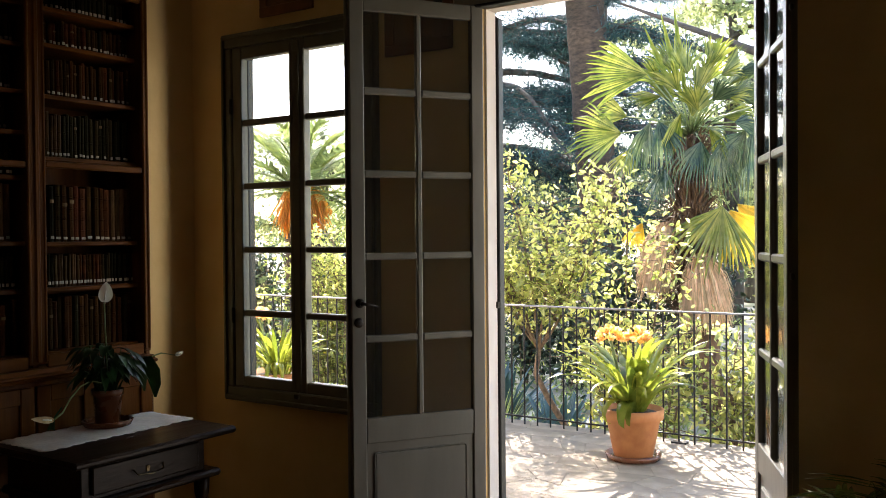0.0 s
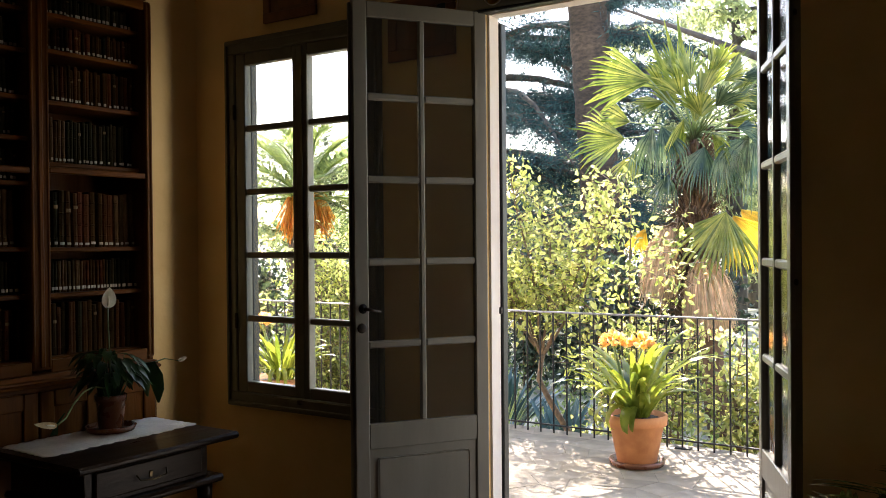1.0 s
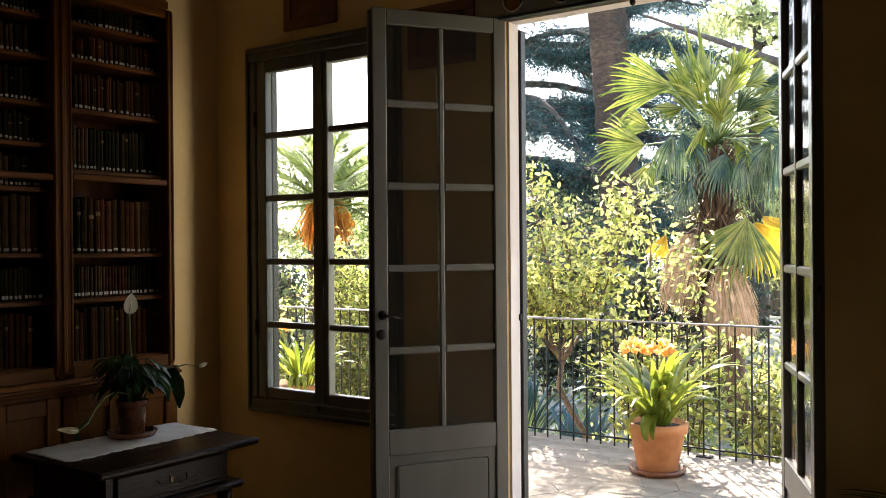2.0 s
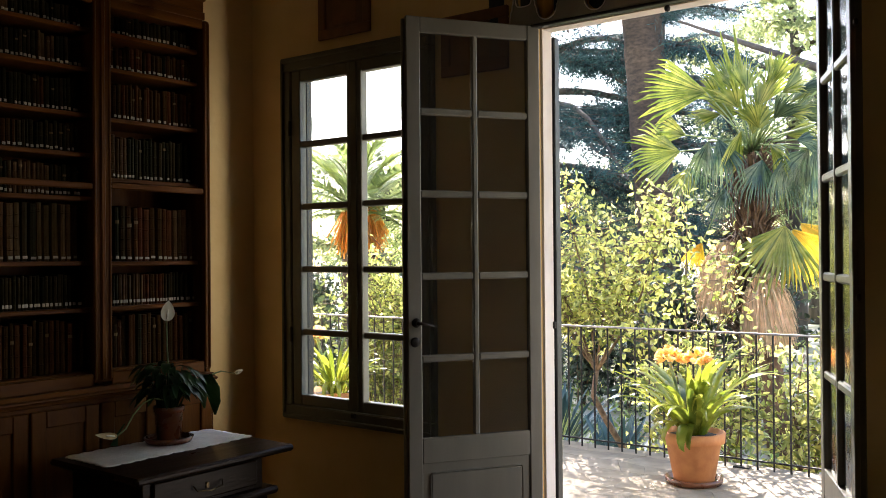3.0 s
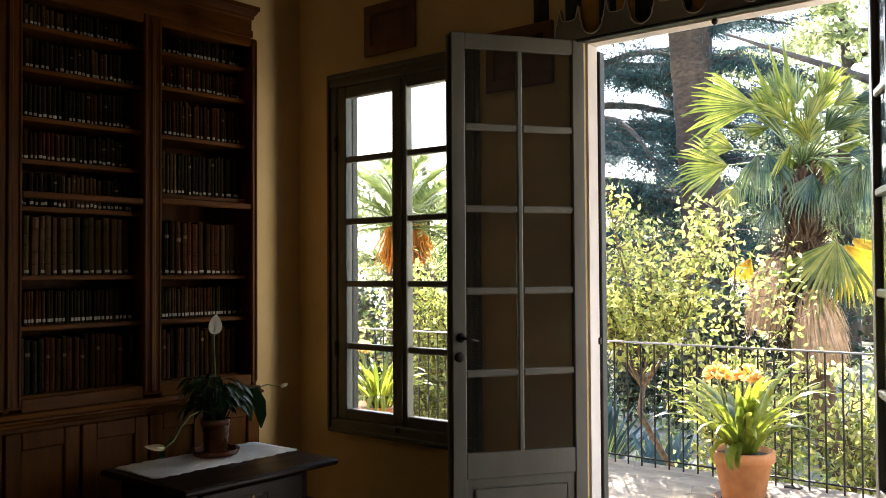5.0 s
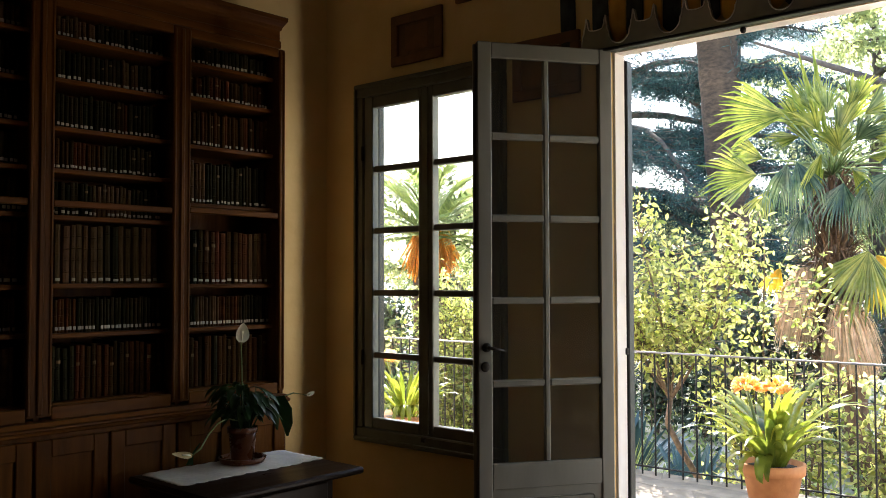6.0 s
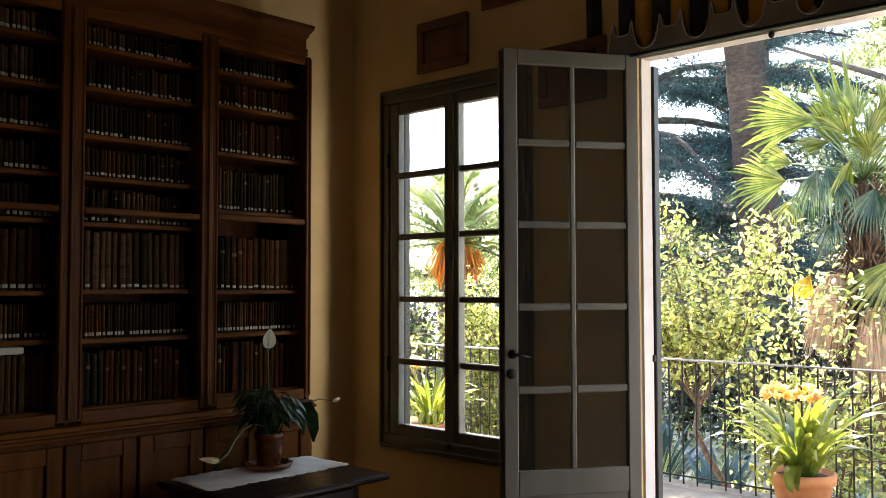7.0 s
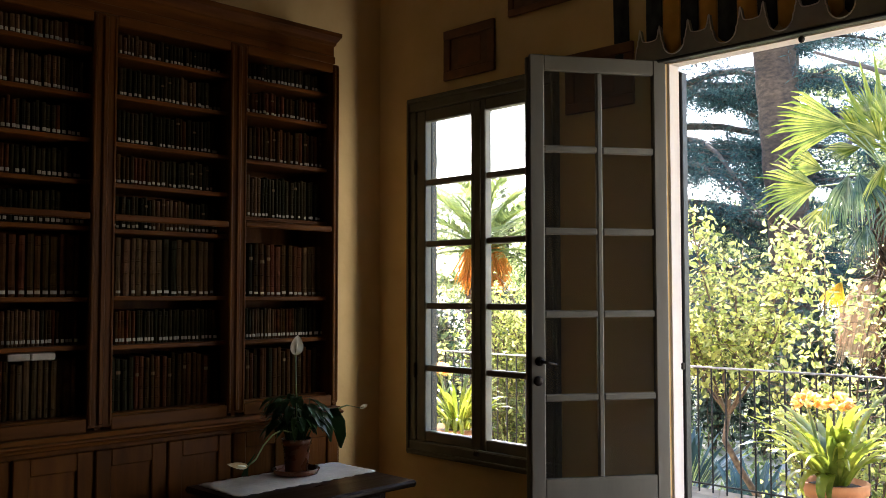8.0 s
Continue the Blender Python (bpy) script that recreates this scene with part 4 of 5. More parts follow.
def fan_leaf(pile, dead, hub, d, side, size, rng, droop):
    """A pleated fan of blades at hub, facing along d."""
    up = side.cross(d).normalized()
    n = 19
    spread = radians(rng.uniform(58, 105))
    for k in range(n):
        a = (k / (n - 1) - 0.5) * spread * rng.uniform(0.98, 1.02)
        e = (d * math.cos(a) + side * math.sin(a)).normalized()
        ln = size * (0.78 + 0.22 * math.cos(a * 0.8)) * rng.uniform(0.84, 1.08)
        w = size * 0.027
        fall = droop * rng.uniform(0.5, 1.9)
        pts = [hub, hub + e * ln * 0.5 + up * 0.02 * size, hub + e * ln * 0.78 - Vector((0, 0, fall * 0.1 * ln)), hub + e * ln * (1 - 0.08 * fall) - Vector((0, 0, fall * 0.36 * ln))]
        s = e.cross(up).normalized()
        (dead if dead else pile).ribbon(pts, (0.004, w, w * 0.75, 0.002), s, 0.5)


def fan_palm():
    rng = random.Random(11)
    cx, cy, size_up = -3.81, 11.48, 1.3
    root = thing("fan_palm", pose(cx, cy, -0.95) @ Matrix.Scale(size_up, 4), "sunlit fan palm with a skirt of dry leaves", "palm tree")
    o = Vector((0, 0, 2.942))
    tr = Pile()
    tr.tube([(0.22, 0.1, -0.02), (0.16, 0.05, 0.61), (0.08, 0, 1.61), o - Vector((0, 0, 0.35)), o + Vector((0, 0, 0.02))], (0.12, 0.12, 0.14, 0.12, 0.04), 14)
    trunk = tr.put("trunk", PALM_FIBRE, root, "fibrous brown trunk", True)
    fib = Pile()
    for k in range(900):
        a, z = rng.uniform(0, 6.283), rng.uniform(1.1, o.z - 0.1)
        out = Vector((math.cos(a), math.sin(a), 0))
        b = Vector((0, 0, z)) + out * 0.14
        fib.ribbon([b, b + out * 0.08 + Vector((0, 0, 0.10)), b + out * rng.uniform(0.1, 0.28) + Vector((0, 0, rng.uniform(-0.05, 0.24)))], (0.016, 0.012, 0.003), out.cross(Vector((0, 0, 1))), 0.4)
    fib.put("trunk_fibre", PALM_FIBRE, trunk, "ragged brown leaf bases")
    green = Pile()
    right, away = Vector((0.945, 0.327, 0)), Vector((-0.327, 0.945, 0))
    # leaf hubs: across, height over the heart, depth, pointing angle, tilt to the eye, size, leaf (1 yellowed, 2 shaded
    # by colour)
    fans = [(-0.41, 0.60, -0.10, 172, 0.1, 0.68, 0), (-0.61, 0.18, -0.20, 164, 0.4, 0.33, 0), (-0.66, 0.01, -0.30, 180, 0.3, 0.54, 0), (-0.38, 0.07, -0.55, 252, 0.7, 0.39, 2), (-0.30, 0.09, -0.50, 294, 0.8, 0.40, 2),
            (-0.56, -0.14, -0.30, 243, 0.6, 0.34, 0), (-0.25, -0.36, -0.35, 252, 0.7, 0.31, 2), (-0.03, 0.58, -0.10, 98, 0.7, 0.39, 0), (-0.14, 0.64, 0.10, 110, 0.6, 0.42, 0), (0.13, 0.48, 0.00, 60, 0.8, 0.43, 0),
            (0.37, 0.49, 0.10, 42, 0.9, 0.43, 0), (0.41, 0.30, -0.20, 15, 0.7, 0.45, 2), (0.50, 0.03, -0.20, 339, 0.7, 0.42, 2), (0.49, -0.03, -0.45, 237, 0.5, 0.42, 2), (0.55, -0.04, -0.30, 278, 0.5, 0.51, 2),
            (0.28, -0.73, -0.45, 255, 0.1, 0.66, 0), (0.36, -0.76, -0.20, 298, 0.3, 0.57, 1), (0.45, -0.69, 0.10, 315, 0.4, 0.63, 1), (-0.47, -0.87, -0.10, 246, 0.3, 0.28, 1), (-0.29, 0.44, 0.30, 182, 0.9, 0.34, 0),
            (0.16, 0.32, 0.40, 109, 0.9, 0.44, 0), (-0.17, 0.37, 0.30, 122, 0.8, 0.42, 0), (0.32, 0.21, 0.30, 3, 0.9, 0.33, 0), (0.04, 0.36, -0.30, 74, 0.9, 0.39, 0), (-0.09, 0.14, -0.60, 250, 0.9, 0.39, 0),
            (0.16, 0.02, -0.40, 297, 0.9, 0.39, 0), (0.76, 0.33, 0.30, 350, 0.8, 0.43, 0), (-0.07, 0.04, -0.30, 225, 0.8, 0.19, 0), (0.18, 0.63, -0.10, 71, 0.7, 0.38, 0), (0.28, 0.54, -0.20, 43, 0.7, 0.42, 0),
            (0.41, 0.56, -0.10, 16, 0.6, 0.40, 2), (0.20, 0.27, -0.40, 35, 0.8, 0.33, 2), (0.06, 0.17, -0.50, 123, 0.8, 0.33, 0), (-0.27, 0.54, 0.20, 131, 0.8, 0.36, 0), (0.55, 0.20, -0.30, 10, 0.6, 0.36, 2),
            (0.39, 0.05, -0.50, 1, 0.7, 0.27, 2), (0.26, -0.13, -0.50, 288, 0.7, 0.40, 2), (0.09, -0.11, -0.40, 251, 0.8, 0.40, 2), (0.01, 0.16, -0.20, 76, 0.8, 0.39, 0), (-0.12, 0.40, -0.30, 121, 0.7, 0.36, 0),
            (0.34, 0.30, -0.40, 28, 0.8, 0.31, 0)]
    for a, ln in ((103, 0.85), (97, 0.9), (112, 0.8)):
        d = (right * math.cos(radians(a)) + Vector((0, 0, math.sin(radians(a))))).normalized()
        green.ribbon([o + d * 0.4, o + d * (0.4 + ln * 0.5), o + d * (0.4 + ln)], (0.02, 0.03, 0.003), right, 0.8)
    for ax, az, ad, ang, tilt, size, old in fans:
        hub = o + right * ax + away * ad + Vector((0, 0, az))
        stalk = Pile()
        stalk.tube([o + (hub - o) * 0.06, (o + hub) / 2 + Vector((0, 0, 0.05)), hub], (0.011, 0.008, 0.006), 6)
        stalk.put("leaf_stalk", STEM, root, "", True)
        t = radians(ang)
        d = (right * math.cos(t) + Vector((0, 0, math.sin(t))) - away * tilt * rng.uniform(-0.3, 1.0)).normalized()
        side = (Vector((0, 0, 1)) * math.cos(t) - right * math.sin(t) + away * rng.uniform(-0.6, 0.6) * tilt).normalized()
        side = (side - d * side.dot(d)).normalized()
        side = Matrix.Rotation(tilt * rng.choice((-1, 1)) * rng.uniform(0.7, 1.25), 3, d) @ side
        fan = Pile()
        fan_leaf(fan, None, hub, d, side, size, rng, 0.25 + 0.75 * (math.sin(t) < 0.3 and old == 2))
        fan.put("fan_leaf", (FAN_LEAF, FAN_YELLOW, FAN_SHADED)[old], root, ("green pleated fan leaf", "yellowing fan leaf", "blue-green fan leaf with shade put into its colour")[old])
    green.put("spear_leaf", FAN_LEAF, root, "unopened spear leaves")
    # dry skirt in two hanging bunches
    for px, pz, n, wide in ((-0.30, o.z - 1.06, 1900, 0.20), (0.20, o.z - 1.36, 2300, 0.25)):
        sk = Pile()
        for k in range(n):
            a, r = rng.uniform(0, 6.283), math.sqrt(rng.random())
            top = Vector((px * 0.7 + 0.09 * r * math.cos(a), -0.12 + 0.09 * r * math.sin(a), pz + rng.uniform(0, 0.2)))
            ln = rng.uniform(0.32, 0.62)
            end = Vector((px + wide * r * math.cos(a) * 1.1, -0.16 + wide * r * math.sin(a), top.z - ln))
            mid = (top + end) / 2 + Vector((math.cos(a), math.sin(a), 0)) * 0.04
            sk.ribbon([top, mid, end], (0.004, 0.008, 0.002), Vector((-math.sin(a), math.cos(a), 0)), 0.3)
        sk.put("dry_skirt", DEAD_LEAF, root, "hanging bunch of dry straw-coloured leaves")


fan_palm()


def tall_trunk():
    root = thing("tall_palm", pose(-8.12, 18.38, -0.95), "tall palm trunk with ringed grey-brown bark", "tree")
    p = Pile()
    n = 60
    p.tube([(0.15 - 0.9 * k / n, 0.06 - 0.4 * k / n, 16 * k / n) for k in range(n + 1)], [0.42 + 0.01 * ((k * 7) % 3 - 1) for k in range(n + 1)], 26)
    p.put("trunk", BARK, root, "", True)
    c = Pile()
    rng = random.Random(2)
    for k in range(50):
        a = k * 2.4
        out = Vector((math.cos(a), math.sin(a), 0))
        el = rng.uniform(-0.4, 1.2)
        pts = [Vector((-0.8, -0.36, 16)) + out * (3.2 * i / 8) * math.cos(el * (1 - i / 12)) + Vector((0, 0, 3.0 * (i / 8) * math.sin(el) - 1.8 * (i / 8) ** 2)) for i in range(9)]
        for i in range(1, 9):
            for s in (-1, 1):
                for q in range(3):
                    d = (out * 0.6 + out.cross(Vector((0, 0, 1))) * s + Vector((0, 0, -0.1))).normalized()
                    b = pts[i - 1].lerp(pts[i], q / 3)
                    c.needle(b, d, out, 0.5, 0.04)
    c.put("crown", DATE_LEAF, root, "feather leaves high above")


tall_trunk()


def branch_tree(name, label, base, height, r0, limbs, leaf_mat, trunk_mat, seed, leaf, crown_name="crown"):
    """Trunk and limbs; limbs: (height, azimuth, length, rise, sag). leaf(pile, point, direction, rng) sets foliage on twigs."""
    rng = random.Random(seed)
    root = thing(name, pose(*base), label, "tree")
    wood, crown = Pile(), Pile()
    wood.tube([(0.15 * math.sin(k * 1.3) * r0, 0.15 * math.cos(k) * r0, height * k / 8) for k in range(9)], [r0 * (1 - 0.75 * k / 8) for k in range(9)], 12)
    for h, az, ln, rise, sag in limbs:
        out = Vector((math.cos(az), math.sin(az), 0))
        side = Vector((-math.sin(az), math.cos(az), 0))
        pts = [Vector((0, 0, h)) + out * ln * s + side * 0.25 * math.sin(4 * s + az) * s + Vector((0, 0, rise * ln * s - sag * ln * s * s + 0.06 * ln * s * math.sin(7 * s + 3 * az))) for s in [i / 9 for i in range(10)]]
        wood.tube(pts, [0.3 * r0 * (1 - 0.85 * i / 9) for i in range(10)], 6)
        for i in range(2, 10):
            for q in range(4):
                for s in (-1, 1):
                    b = pts[i - 1].lerp(pts[i], q / 4)
                    tl = ln * rng.uniform(0.10, 0.26) * (1.1 - 0.06 * i)
                    d = (side * s + out * rng.uniform(0.1, 0.7) + Vector((0, 0, rng.uniform(-0.8, 0.3)))).normalized()
                    e = b + d * tl
                    wood.tube([b, b.lerp(e, 0.5) + Vector((0, 0, 0.04)), e], (0.012, 0.008, 0.003), 3)
                    leaf(crown, b, e, rng)
    wood.put("trunk", trunk_mat, root, "", True)
    crown.put(crown_name, leaf_mat, root)


def needle_sprays(pile, b, e, rng):
    d = (e - b).normalized()
    for k in range(10):
        p = b.lerp(e, rng.uniform(0.1, 1.05)) + Vector((rng.gauss(0, 0.09), rng.gauss(0, 0.09), rng.gauss(0, 0.10)))
        for q in range(4):
            f = (d * 0.6 + rand_dir(rng)).normalized()
            pile.needle(p, f, any_side(f, rng), rng.uniform(0.12, 0.26), 0.019)


def broad_leaves(size, count, spread):
    def leaf(pile, b, e, rng):
        for k in range(count):
            p = b.lerp(e, rng.uniform(0.1, 1.1)) + Vector((rng.gauss(0, spread), rng.gauss(0, spread), rng.gauss(0, spread)))
            f = (rand_dir(rng) + Vector((0, 0, -0.2))).normalized()
            s = size * rng.uniform(0.6, 1.25)
            pile.leaf(p, f, any_side(f, rng), s, s * 0.46)
    return leaf


rl = random.Random(5)
branch_tree("cedar_tree", "tall dark blue-green cedar with drooping boughs", (-9.42, 21.2, -0.95), 12.5, 0.46,
            [(3.0 + 0.42 * k, -1.1 + 2.4 * k + rl.uniform(-0.3, 0.3), rl.uniform(2.4, 4.2), rl.uniform(-0.1, 0.5), rl.uniform(0.15, 0.5)) for k in range(15)],
            CEDAR_LEAF, DARK_BARK, 31, needle_sprays)
branch_tree("cedar_tree", "broad dark cedar reaching across the garden", (-13.6, 21.0, -0.95), 11.5, 0.42,
            [(2.2 + 0.31 * k, (-0.1, 0.5, -0.7, 0.35, -0.9, -0.35)[k % 6] + rl.uniform(-0.25, 0.25), rl.uniform(4.5, 7.5), rl.uniform(-0.1, 0.5), rl.uniform(0.12, 0.45)) for k in range(30)],
            CEDAR_LEAF, DARK_BARK, 32, needle_sprays)
branch_tree("cedar_tree", "distant cedar behind the others, haze put into its blue-green needles", (-15.0, 33.0, -0.95), 15.0, 0.4,
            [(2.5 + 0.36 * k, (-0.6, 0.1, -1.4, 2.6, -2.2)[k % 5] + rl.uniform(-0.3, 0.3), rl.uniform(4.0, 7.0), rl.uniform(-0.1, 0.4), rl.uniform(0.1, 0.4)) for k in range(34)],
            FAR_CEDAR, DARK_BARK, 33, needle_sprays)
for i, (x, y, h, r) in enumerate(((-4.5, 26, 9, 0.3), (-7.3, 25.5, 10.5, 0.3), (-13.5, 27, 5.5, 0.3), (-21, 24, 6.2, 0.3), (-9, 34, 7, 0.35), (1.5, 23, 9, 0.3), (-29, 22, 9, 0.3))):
    branch_tree("garden_tree", "broadleaf tree across the garden, sun-washed paleness in its leaf colour", (x, y, -0.95), h, r,
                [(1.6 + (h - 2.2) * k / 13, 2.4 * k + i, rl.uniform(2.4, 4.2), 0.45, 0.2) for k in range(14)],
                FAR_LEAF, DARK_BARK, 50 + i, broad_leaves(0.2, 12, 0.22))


def shrub(name, label, base, stems, leaf_mat, seed, size, count, spread, bare, fork=()):
    """Many-stemmed shrub: stems are (dx, dy, height, lean x, lean y)."""
    rng = random.Random(seed)
    root = thing(name, pose(*base), label, "shrub", "shrubs behind the railing")
    crown = Pile()
    leaf = broad_leaves(size, count, spread)
    z0 = 0.0
    if fork:
        main = Pile()
        main.tube(fork, [0.034 - 0.012 * i / len(fork) for i in range(len(fork))], 8)
        main.put("main_stem", TWIG, root, "crooked brown main stem", True)
        z0 = fork[-1][2] - 0.02
    for dx, dy, h, lx, ly in stems:
        wood = Pile()
        pts = [Vector((dx + lx * s ** (0.9 if fork else 1.2) + 0.05 * math.sin(7 * s + dx * 9) * s, dy + ly * s ** 1.5, z0 + (h - z0) * s)) for s in [i / 9 for i in range(10)]]
        wood.tube(pts, [0.013 * (1 - 0.8 * i / 9) + 0.002 for i in range(10)], 6)
        for i in range(round(bare * 9) + 1, 10):
            for q in range(6):
                b = pts[i - 1].lerp(pts[i], q / 6)
                d = rand_dir(rng)
                d.z = d.z * 0.6 + 0.15
                e = b + d * rng.uniform(0.18, 0.56)
                wood.tube([b, b.lerp(e, 0.5) + Vector((0, 0, 0.02)), e], (0.005, 0.004, 0.002), 4)
                leaf(crown, b, e, rng)
        wood.put("stem", TWIG, root, "thin brown twiggy stem", True)
    crown.put("crown", leaf_mat, root)


rs = random.Random(9)
FORK = ((0.35, -0.1, 0.0), (0.2, -0.1, 0.7), (0.0, -0.1, 0.98), (-0.13, -0.1, 1.2), (-0.09, -0.1, 1.45))
shrub("shrub", "tall yellow-green shrub with thin brown stems", (-4.0, 7.9, -0.95),
      [(FORK[-1][0], FORK[-1][1], rs.uniform(2.3, 3.4), lx, rs.uniform(-0.4, 0.5)) for lx in (-0.95, -0.65, -0.4, -0.15, 0.1, 0.4, 0.7, 1.0, -0.55)], SHRUB_LEAF, 61, 0.072, 12, 0.06, 0.28, FORK)
shrub("shrub", "sparse yellow-green shrub before the fan palm", (-3.2, 8.0, -0.95),
      [(rs.uniform(-0.15, 0.15), rs.uniform(-0.2, 0.2), h, lx, rs.uniform(-0.2, 0.3)) for h, lx in ((1.5, -0.4), (1.7, 0.3), (1.4, 0.5), (1.8, -0.2), (1.65, 0.1), (2.9, -0.25), (2.75, 0.3), (1.6, 0.6), (2.6, -0.5))][3:7], SHRUB_LEAF, 62, 0.074, 9, 0.055, 0.36)
shrub("shrub", "low sunlit yellow-green shrub below the palm", (-2.95, 7.75, -0.95),
      [(rs.uniform(-0.25, 0.25), rs.uniform(-0.2, 0.2), rs.uniform(1.5, 2.0), rs.uniform(-0.5, 0.5), rs.uniform(-0.2, 0.2)) for k in range(5)], SHRUB_LEAF, 63, 0.085, 7, 0.07, 0.4)
shrub("shrub", "leafy yellow-green shrub by the railing", (-2.15, 7.7, -0.95),
      [(rs.uniform(-0.25, 0.25), rs.uniform(-0.2, 0.2), rs.uniform(1.2, 1.75), rs.uniform(-0.5, 0.5), rs.uniform(-0.2, 0.2)) for k in range(5)], SHRUB_LEAF, 64, 0.085, 7, 0.07, 0.3)
shrub("shrub", "bright low shrub at the end of the railing", (-1.4, 7.75, -0.95),
      [(rs.uniform(-0.25, 0.25), rs.uniform(-0.2, 0.2), rs.uniform(1.1, 1.8), rs.uniform(-0.5, 0.5), rs.uniform(-0.2, 0.2)) for k in range(5)], SHRUB_LEAF, 67, 0.085, 7, 0.07, 0.3)
shrub("shrub", "yellow-green shrub seen past the window", (-6.5, 7.7, -0.95),
      [(rs.uniform(-0.3, 0.3), rs.uniform(-0.2, 0.2), rs.uniform(2.0, 2.7), rs.uniform(-0.7, 0.7), rs.uniform(-0.2, 0.4)) for k in range(12)], SHRUB_LEAF, 65, 0.068, 13, 0.06, 0.32)
shrub("shrub", "green shrub at the terrace corner", (-8.6, 7.9, -0.95),
      [(rs.uniform(-0.3, 0.3), rs.uniform(-0.2, 0.2), rs.uniform(1.5, 2.3), rs.uniform(-0.6, 0.6), rs.uniform(-0.2, 0.3)) for k in range(10)], LOW_LEAF, 66, 0.09, 9, 0.08, 0.32)


# shrubs to the left take the shade-dark leaf, the others the bright one
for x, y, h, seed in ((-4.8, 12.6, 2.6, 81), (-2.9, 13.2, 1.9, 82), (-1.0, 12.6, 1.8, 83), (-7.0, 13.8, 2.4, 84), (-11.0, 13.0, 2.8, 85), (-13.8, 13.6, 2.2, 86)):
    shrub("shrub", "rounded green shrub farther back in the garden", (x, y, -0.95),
          [(rs.uniform(-0.5, 0.5), rs.uniform(-0.4, 0.4), h * rs.uniform(0.7, 1.1), rs.uniform(-0.9, 0.9), rs.uniform(-0.4, 0.4)) for k in range(9)], SHRUB_LEAF if x > -4 else SHADED_LEAF, seed, 0.13, 9, 0.14, 0.15)
# pine added out of sight; its high crown keeps sun off the room
branch_tree("shade_pine", "unseen tall pine added so that its crown shades the house", (-12.6, 17.6, -0.95), 17.4, 0.2,
            [(15.3 + 0.03 * k, 2.4 * k, rl.uniform(1.2, 2.1), 0.2, 0.2) for k in range(34)], CEDAR_LEAF, DARK_BARK, 90, needle_sprays)


def leaning_trunk():
    root = thing("dead_tree", pose(0.6, 17.5, -0.95), "bare dead trunk leaning across the garden", "tree")
    p = Pile()
    p.tube([(0, 0, 0), (-1.2, -0.9, 2.4), (-2.6, -1.9, 4.3), (-4.3, -3.0, 5.35), (-6.2, -4.0, 6.2)], (0.16, 0.13, 0.10, 0.07, 0.02), 10)
    p.tube([(-2.9, -2.1, 4.5), (-2.9, -2.3, 5.2), (-3.4, -2.4, 6.0)], (0.05, 0.035, 0.01), 6)
    p.put("trunk", DARK_BARK, root, "", True)


leaning_trunk()


def date_palm():
    rng = random.Random(14)
    root = thing("date_palm", pose(-9.44, 10.3, -0.95), "feather-leaved date palm with orange fruit stalks", "palm tree")
    o = Vector((0, 0, 3.2))
    t = Pile()
    t.tube([(0, 0, 3.1 * k / 10) for k in range(11)], [0.27 + 0.02 * (k % 2) for k in range(11)], 16)
    t.put("trunk", BARK, root, "", True)
    c = Pile()
    for k in range(28):
        a = k * 2.39996
        el = radians(84 - 84 * (k / 28))
        out = Vector((math.cos(a), math.sin(a), 0))
        side = out.cross(Vector((0, 0, 1)))
        ln = rng.uniform(1.9, 2.5)
        pts = [o + out * ln * s * math.cos(el) + Vector((0, 0, ln * s * math.sin(el) - 0.9 * ln * 0.5 * s * s)) + out * 0.35 * s * s for s in [i / 12 for i in range(13)]]
        c.tube(pts, [0.022 * (1 - i / 13) + 0.003 for i in range(13)], 5)
        for i in range(2, 13):
            for q in range(6):
                b = pts[i - 1].lerp(pts[i], q / 6)
                ax = (pts[i] - pts[i - 1]).normalized()
                for s in (-1, 1):
                    d = (ax * 0.75 + side * s * 0.8 + Vector((0, 0, rng.uniform(-0.25, 0.2)))).normalized()
                    w = 0.42 * math.sin(math.pi * (0.15 + 0.8 * i / 13))
                    c.needle(b, d, d.cross(Vector((0, 0, 1))).normalized(), w, 0.035)
    c.put("crown", DATE_LEAF, root, "arching feather leaves")
    for fx, fy in ((-0.06, -0.32), (0.32, 0.02), (0.22, -0.3)):
        fr = Pile()
        for k in range(200):
            b = o + Vector((fx * 0.4, fy * 0.4, 0.05))
            e = o + Vector((fx + rng.gauss(0, 0.08), fy + rng.gauss(0, 0.08), -0.42 + rng.gauss(0, 0.11)))
            fr.ribbon([b, (b + e) / 2 + Vector((0, 0, 0.14)), e], (0.006, 0.01, 0.012), any_side((e - b).normalized(), rng), 0.3)
        fr.put("fruit_bunch", FRUIT, root, "hanging orange fruit stalks")


date_palm()


def rosette(name, label, base, n, ln, w, material, seed, lift, category="succulent"):
    rng = random.Random(seed)
    p = Pile()
    for k in range(n):
        a, el = k * 2.4, rng.uniform(*lift)
        out = Vector((math.cos(a), math.sin(a), 0))
        b = Vector((0, 0, 0))
        pts = [b + (out * math.cos(el) + Vector((0, 0, math.sin(el)))) * ln * s - Vector((0, 0, 0.18 * ln * s * s)) for s in (0, 0.25, 0.5, 0.75, 1)]
        p.ribbon(pts, (w * 0.8, w, w * 0.9, w * 0.55, 0.003), out.cross(Vector((0, 0, 1))), 0.35)
    root = thing(name, pose(*base), label, category)
    p.put("leaves", material, root, "", True)


rosette("agave", "blue-grey agave in the garden below", (-4.35, 8.7, -0.95), 34, 1.1, 0.08, AGAVE_LEAF, 71, (0.5, 1.4))
rosette("agave", "second blue-grey agave beyond the railing", (-5.6, 9.6, -0.95), 34, 1.25, 0.09, AGAVE_LEAF, 72, (0.5, 1.4))
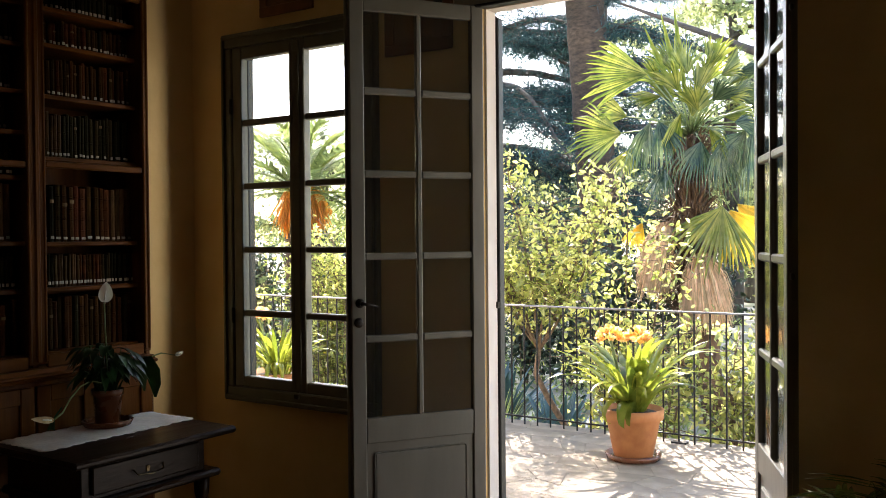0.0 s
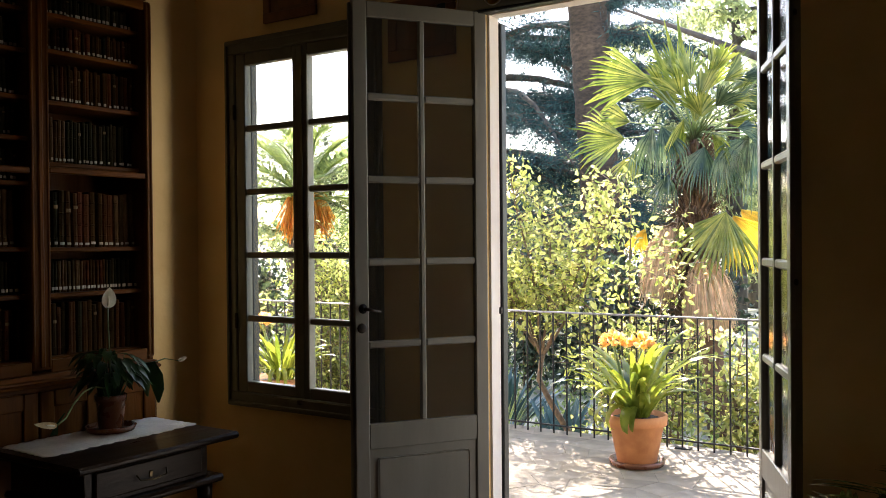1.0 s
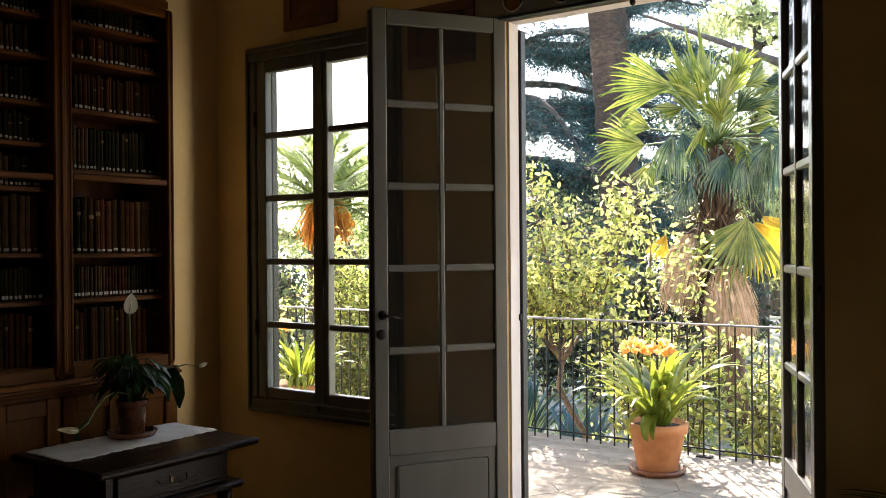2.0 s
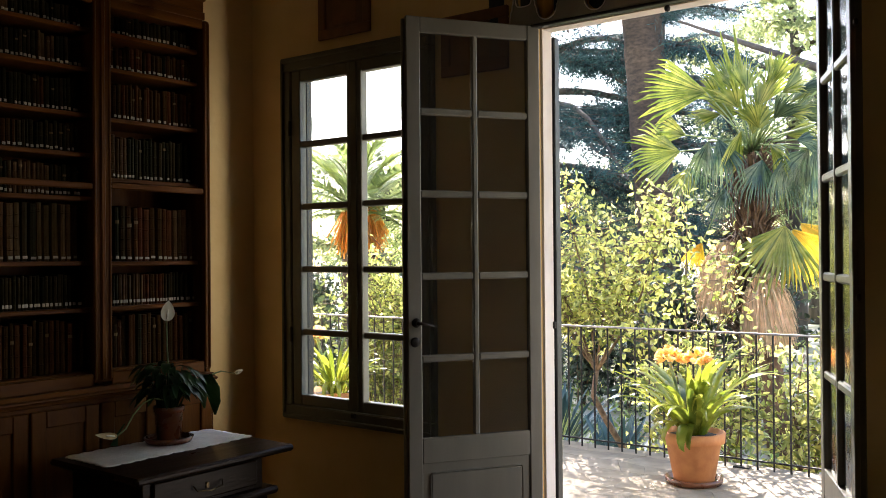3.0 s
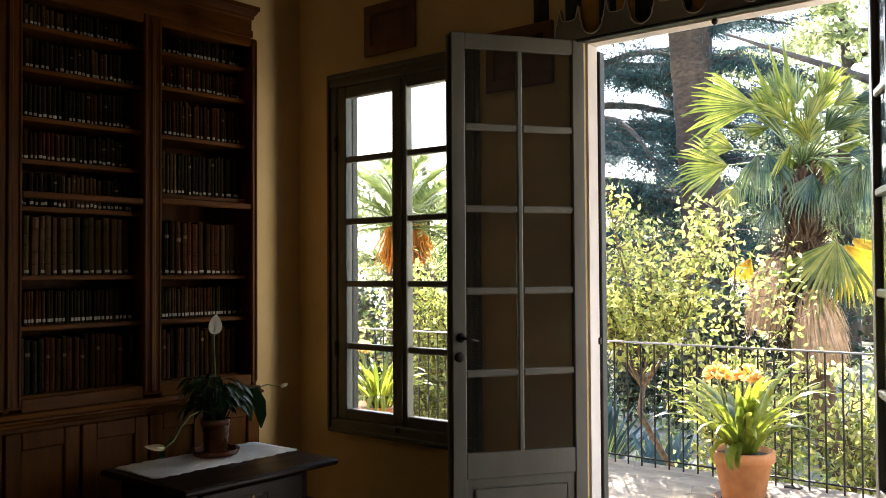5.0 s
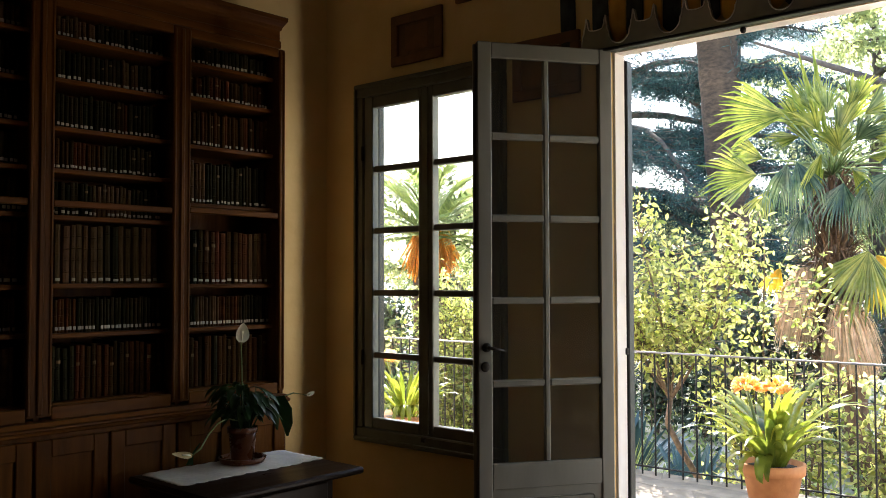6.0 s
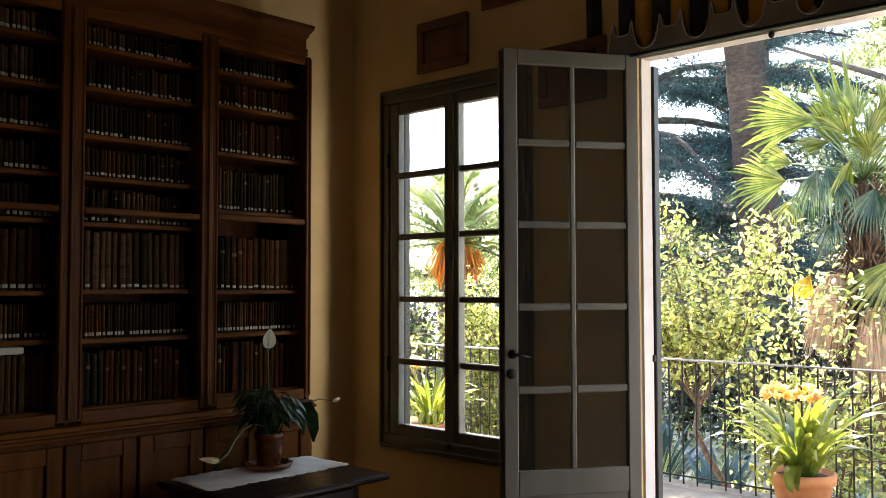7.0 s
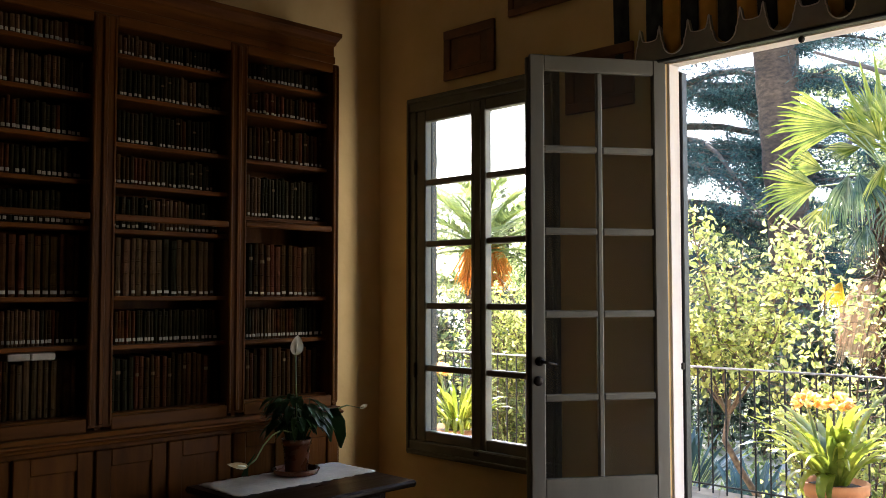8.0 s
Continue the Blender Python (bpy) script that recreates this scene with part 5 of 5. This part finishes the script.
rosette("spiky_plant", "pale spiky leaved plant beside the railing", (-5.0, 8.4, -0.95), 120, 1.1, 0.012, DATE_LEAF, 73, (0.2, 1.5), "shrub")


def undergrowth():
    """Loose low leaves over the garden ground."""
    rng = random.Random(91)
    p = Pile()
    for k in range(14000):
        x, y = rng.uniform(-16, 3), 9.0 + 11 * rng.random() ** 1.5
        h = 0.55 * rng.random() ** 2 * (1 + math.sin(x * 1.7) * math.cos(y * 1.3))
        d = (rand_dir(rng) + Vector((0, 0, 0.5))).normalized()
        p.leaf(Vector((x, y, -0.95 + h)), d, any_side(d, rng), rng.uniform(0.06, 0.14), 0.04)
    tagged(p.put("undergrowth", LOW_LEAF, None), "loose green undergrowth and fallen leaves", "undergrowth", kind="stuff")


undergrowth()


# ---- paving and floor tiles, last ----
def flags():
    rng = random.Random(17)
    nx, ny, s = 20, 14, 0.24
    x0, y0 = -5.1, 3.6
    pt = {}
    for i in range(nx + 1):
        for j in range(ny + 1):
            pt[i, j] = (x0 + (i + 0.5 * (j % 2)) * s + rng.uniform(-0.05, 0.05), min(y0 + j * (TE - y0) / ny + (rng.uniform(-0.05, 0.05) if 0 < j < ny else 0), TE))
    for i in range(nx):
        for j in range(ny):
            q = [pt[i, j], pt[i + 1, j], pt[i + 1, j + 1], pt[i, j + 1]]
            c = (sum(a for a, _ in q) / 4, sum(b for _, b in q) / 4)
            h = rng.uniform(-0.0008, 0.0008)
            v = []
            for g, z in ((0.995, -0.010), (0.995, -0.0015), (0.988, h)):
                v += [((a - c[0]) * g, (b - c[1]) * g, z) for a, b in q]
            f = [(0, 1, 5, 4), (1, 2, 6, 5), (2, 3, 7, 6), (3, 0, 4, 7), (4, 5, 9, 8), (5, 6, 10, 9), (6, 7, 11, 10), (7, 4, 8, 11), (8, 9, 10, 11)]
            sheet("flagstone", v, f, STONE, terrace).location = (*c, 0)


flags()


def floor_tiles():
    me, rest = None, Pile()
    s = 0.33
    for i in range(20):
        for j in range(21):
            x, y = XL + 0.17 + i * s, YW - 0.17 - j * s
            if i >= 17 or j >= 17:
                o, e = len(rest.v), s / 2 - 0.003
                x1, y0 = min(x + e, XR), max(y - e, YB)
                rest.v += [(x - e, y0, -0.003), (x1, y0, -0.003), (x1, y + e, -0.003), (x - e, y + e, -0.003), (x - e, y0, 0), (x1, y0, 0), (x1, y + e, 0), (x - e, y + e, 0)]
                rest.f += [(o + 4, o + 5, o + 6, o + 7), (o, o + 1, o + 5, o + 4), (o + 1, o + 2, o + 6, o + 5), (o + 2, o + 3, o + 7, o + 6), (o + 3, o, o + 4, o + 7)]
                continue
            if me is None:
                ob = part("tile", box(-s / 2 + 0.003, s / 2 - 0.003, -s / 2 + 0.003, s / 2 - 0.003, -0.004, 0.0, 0.0015), FLOOR_CLAY, floor)
                me = ob.data
            else:
                ob = link("tile", me, None, floor)
            ob.location = (x, y, 0)
    tagged(rest.put("tiling", FLOOR_CLAY_FAR, floor), kind="stuff")


floor_tiles()
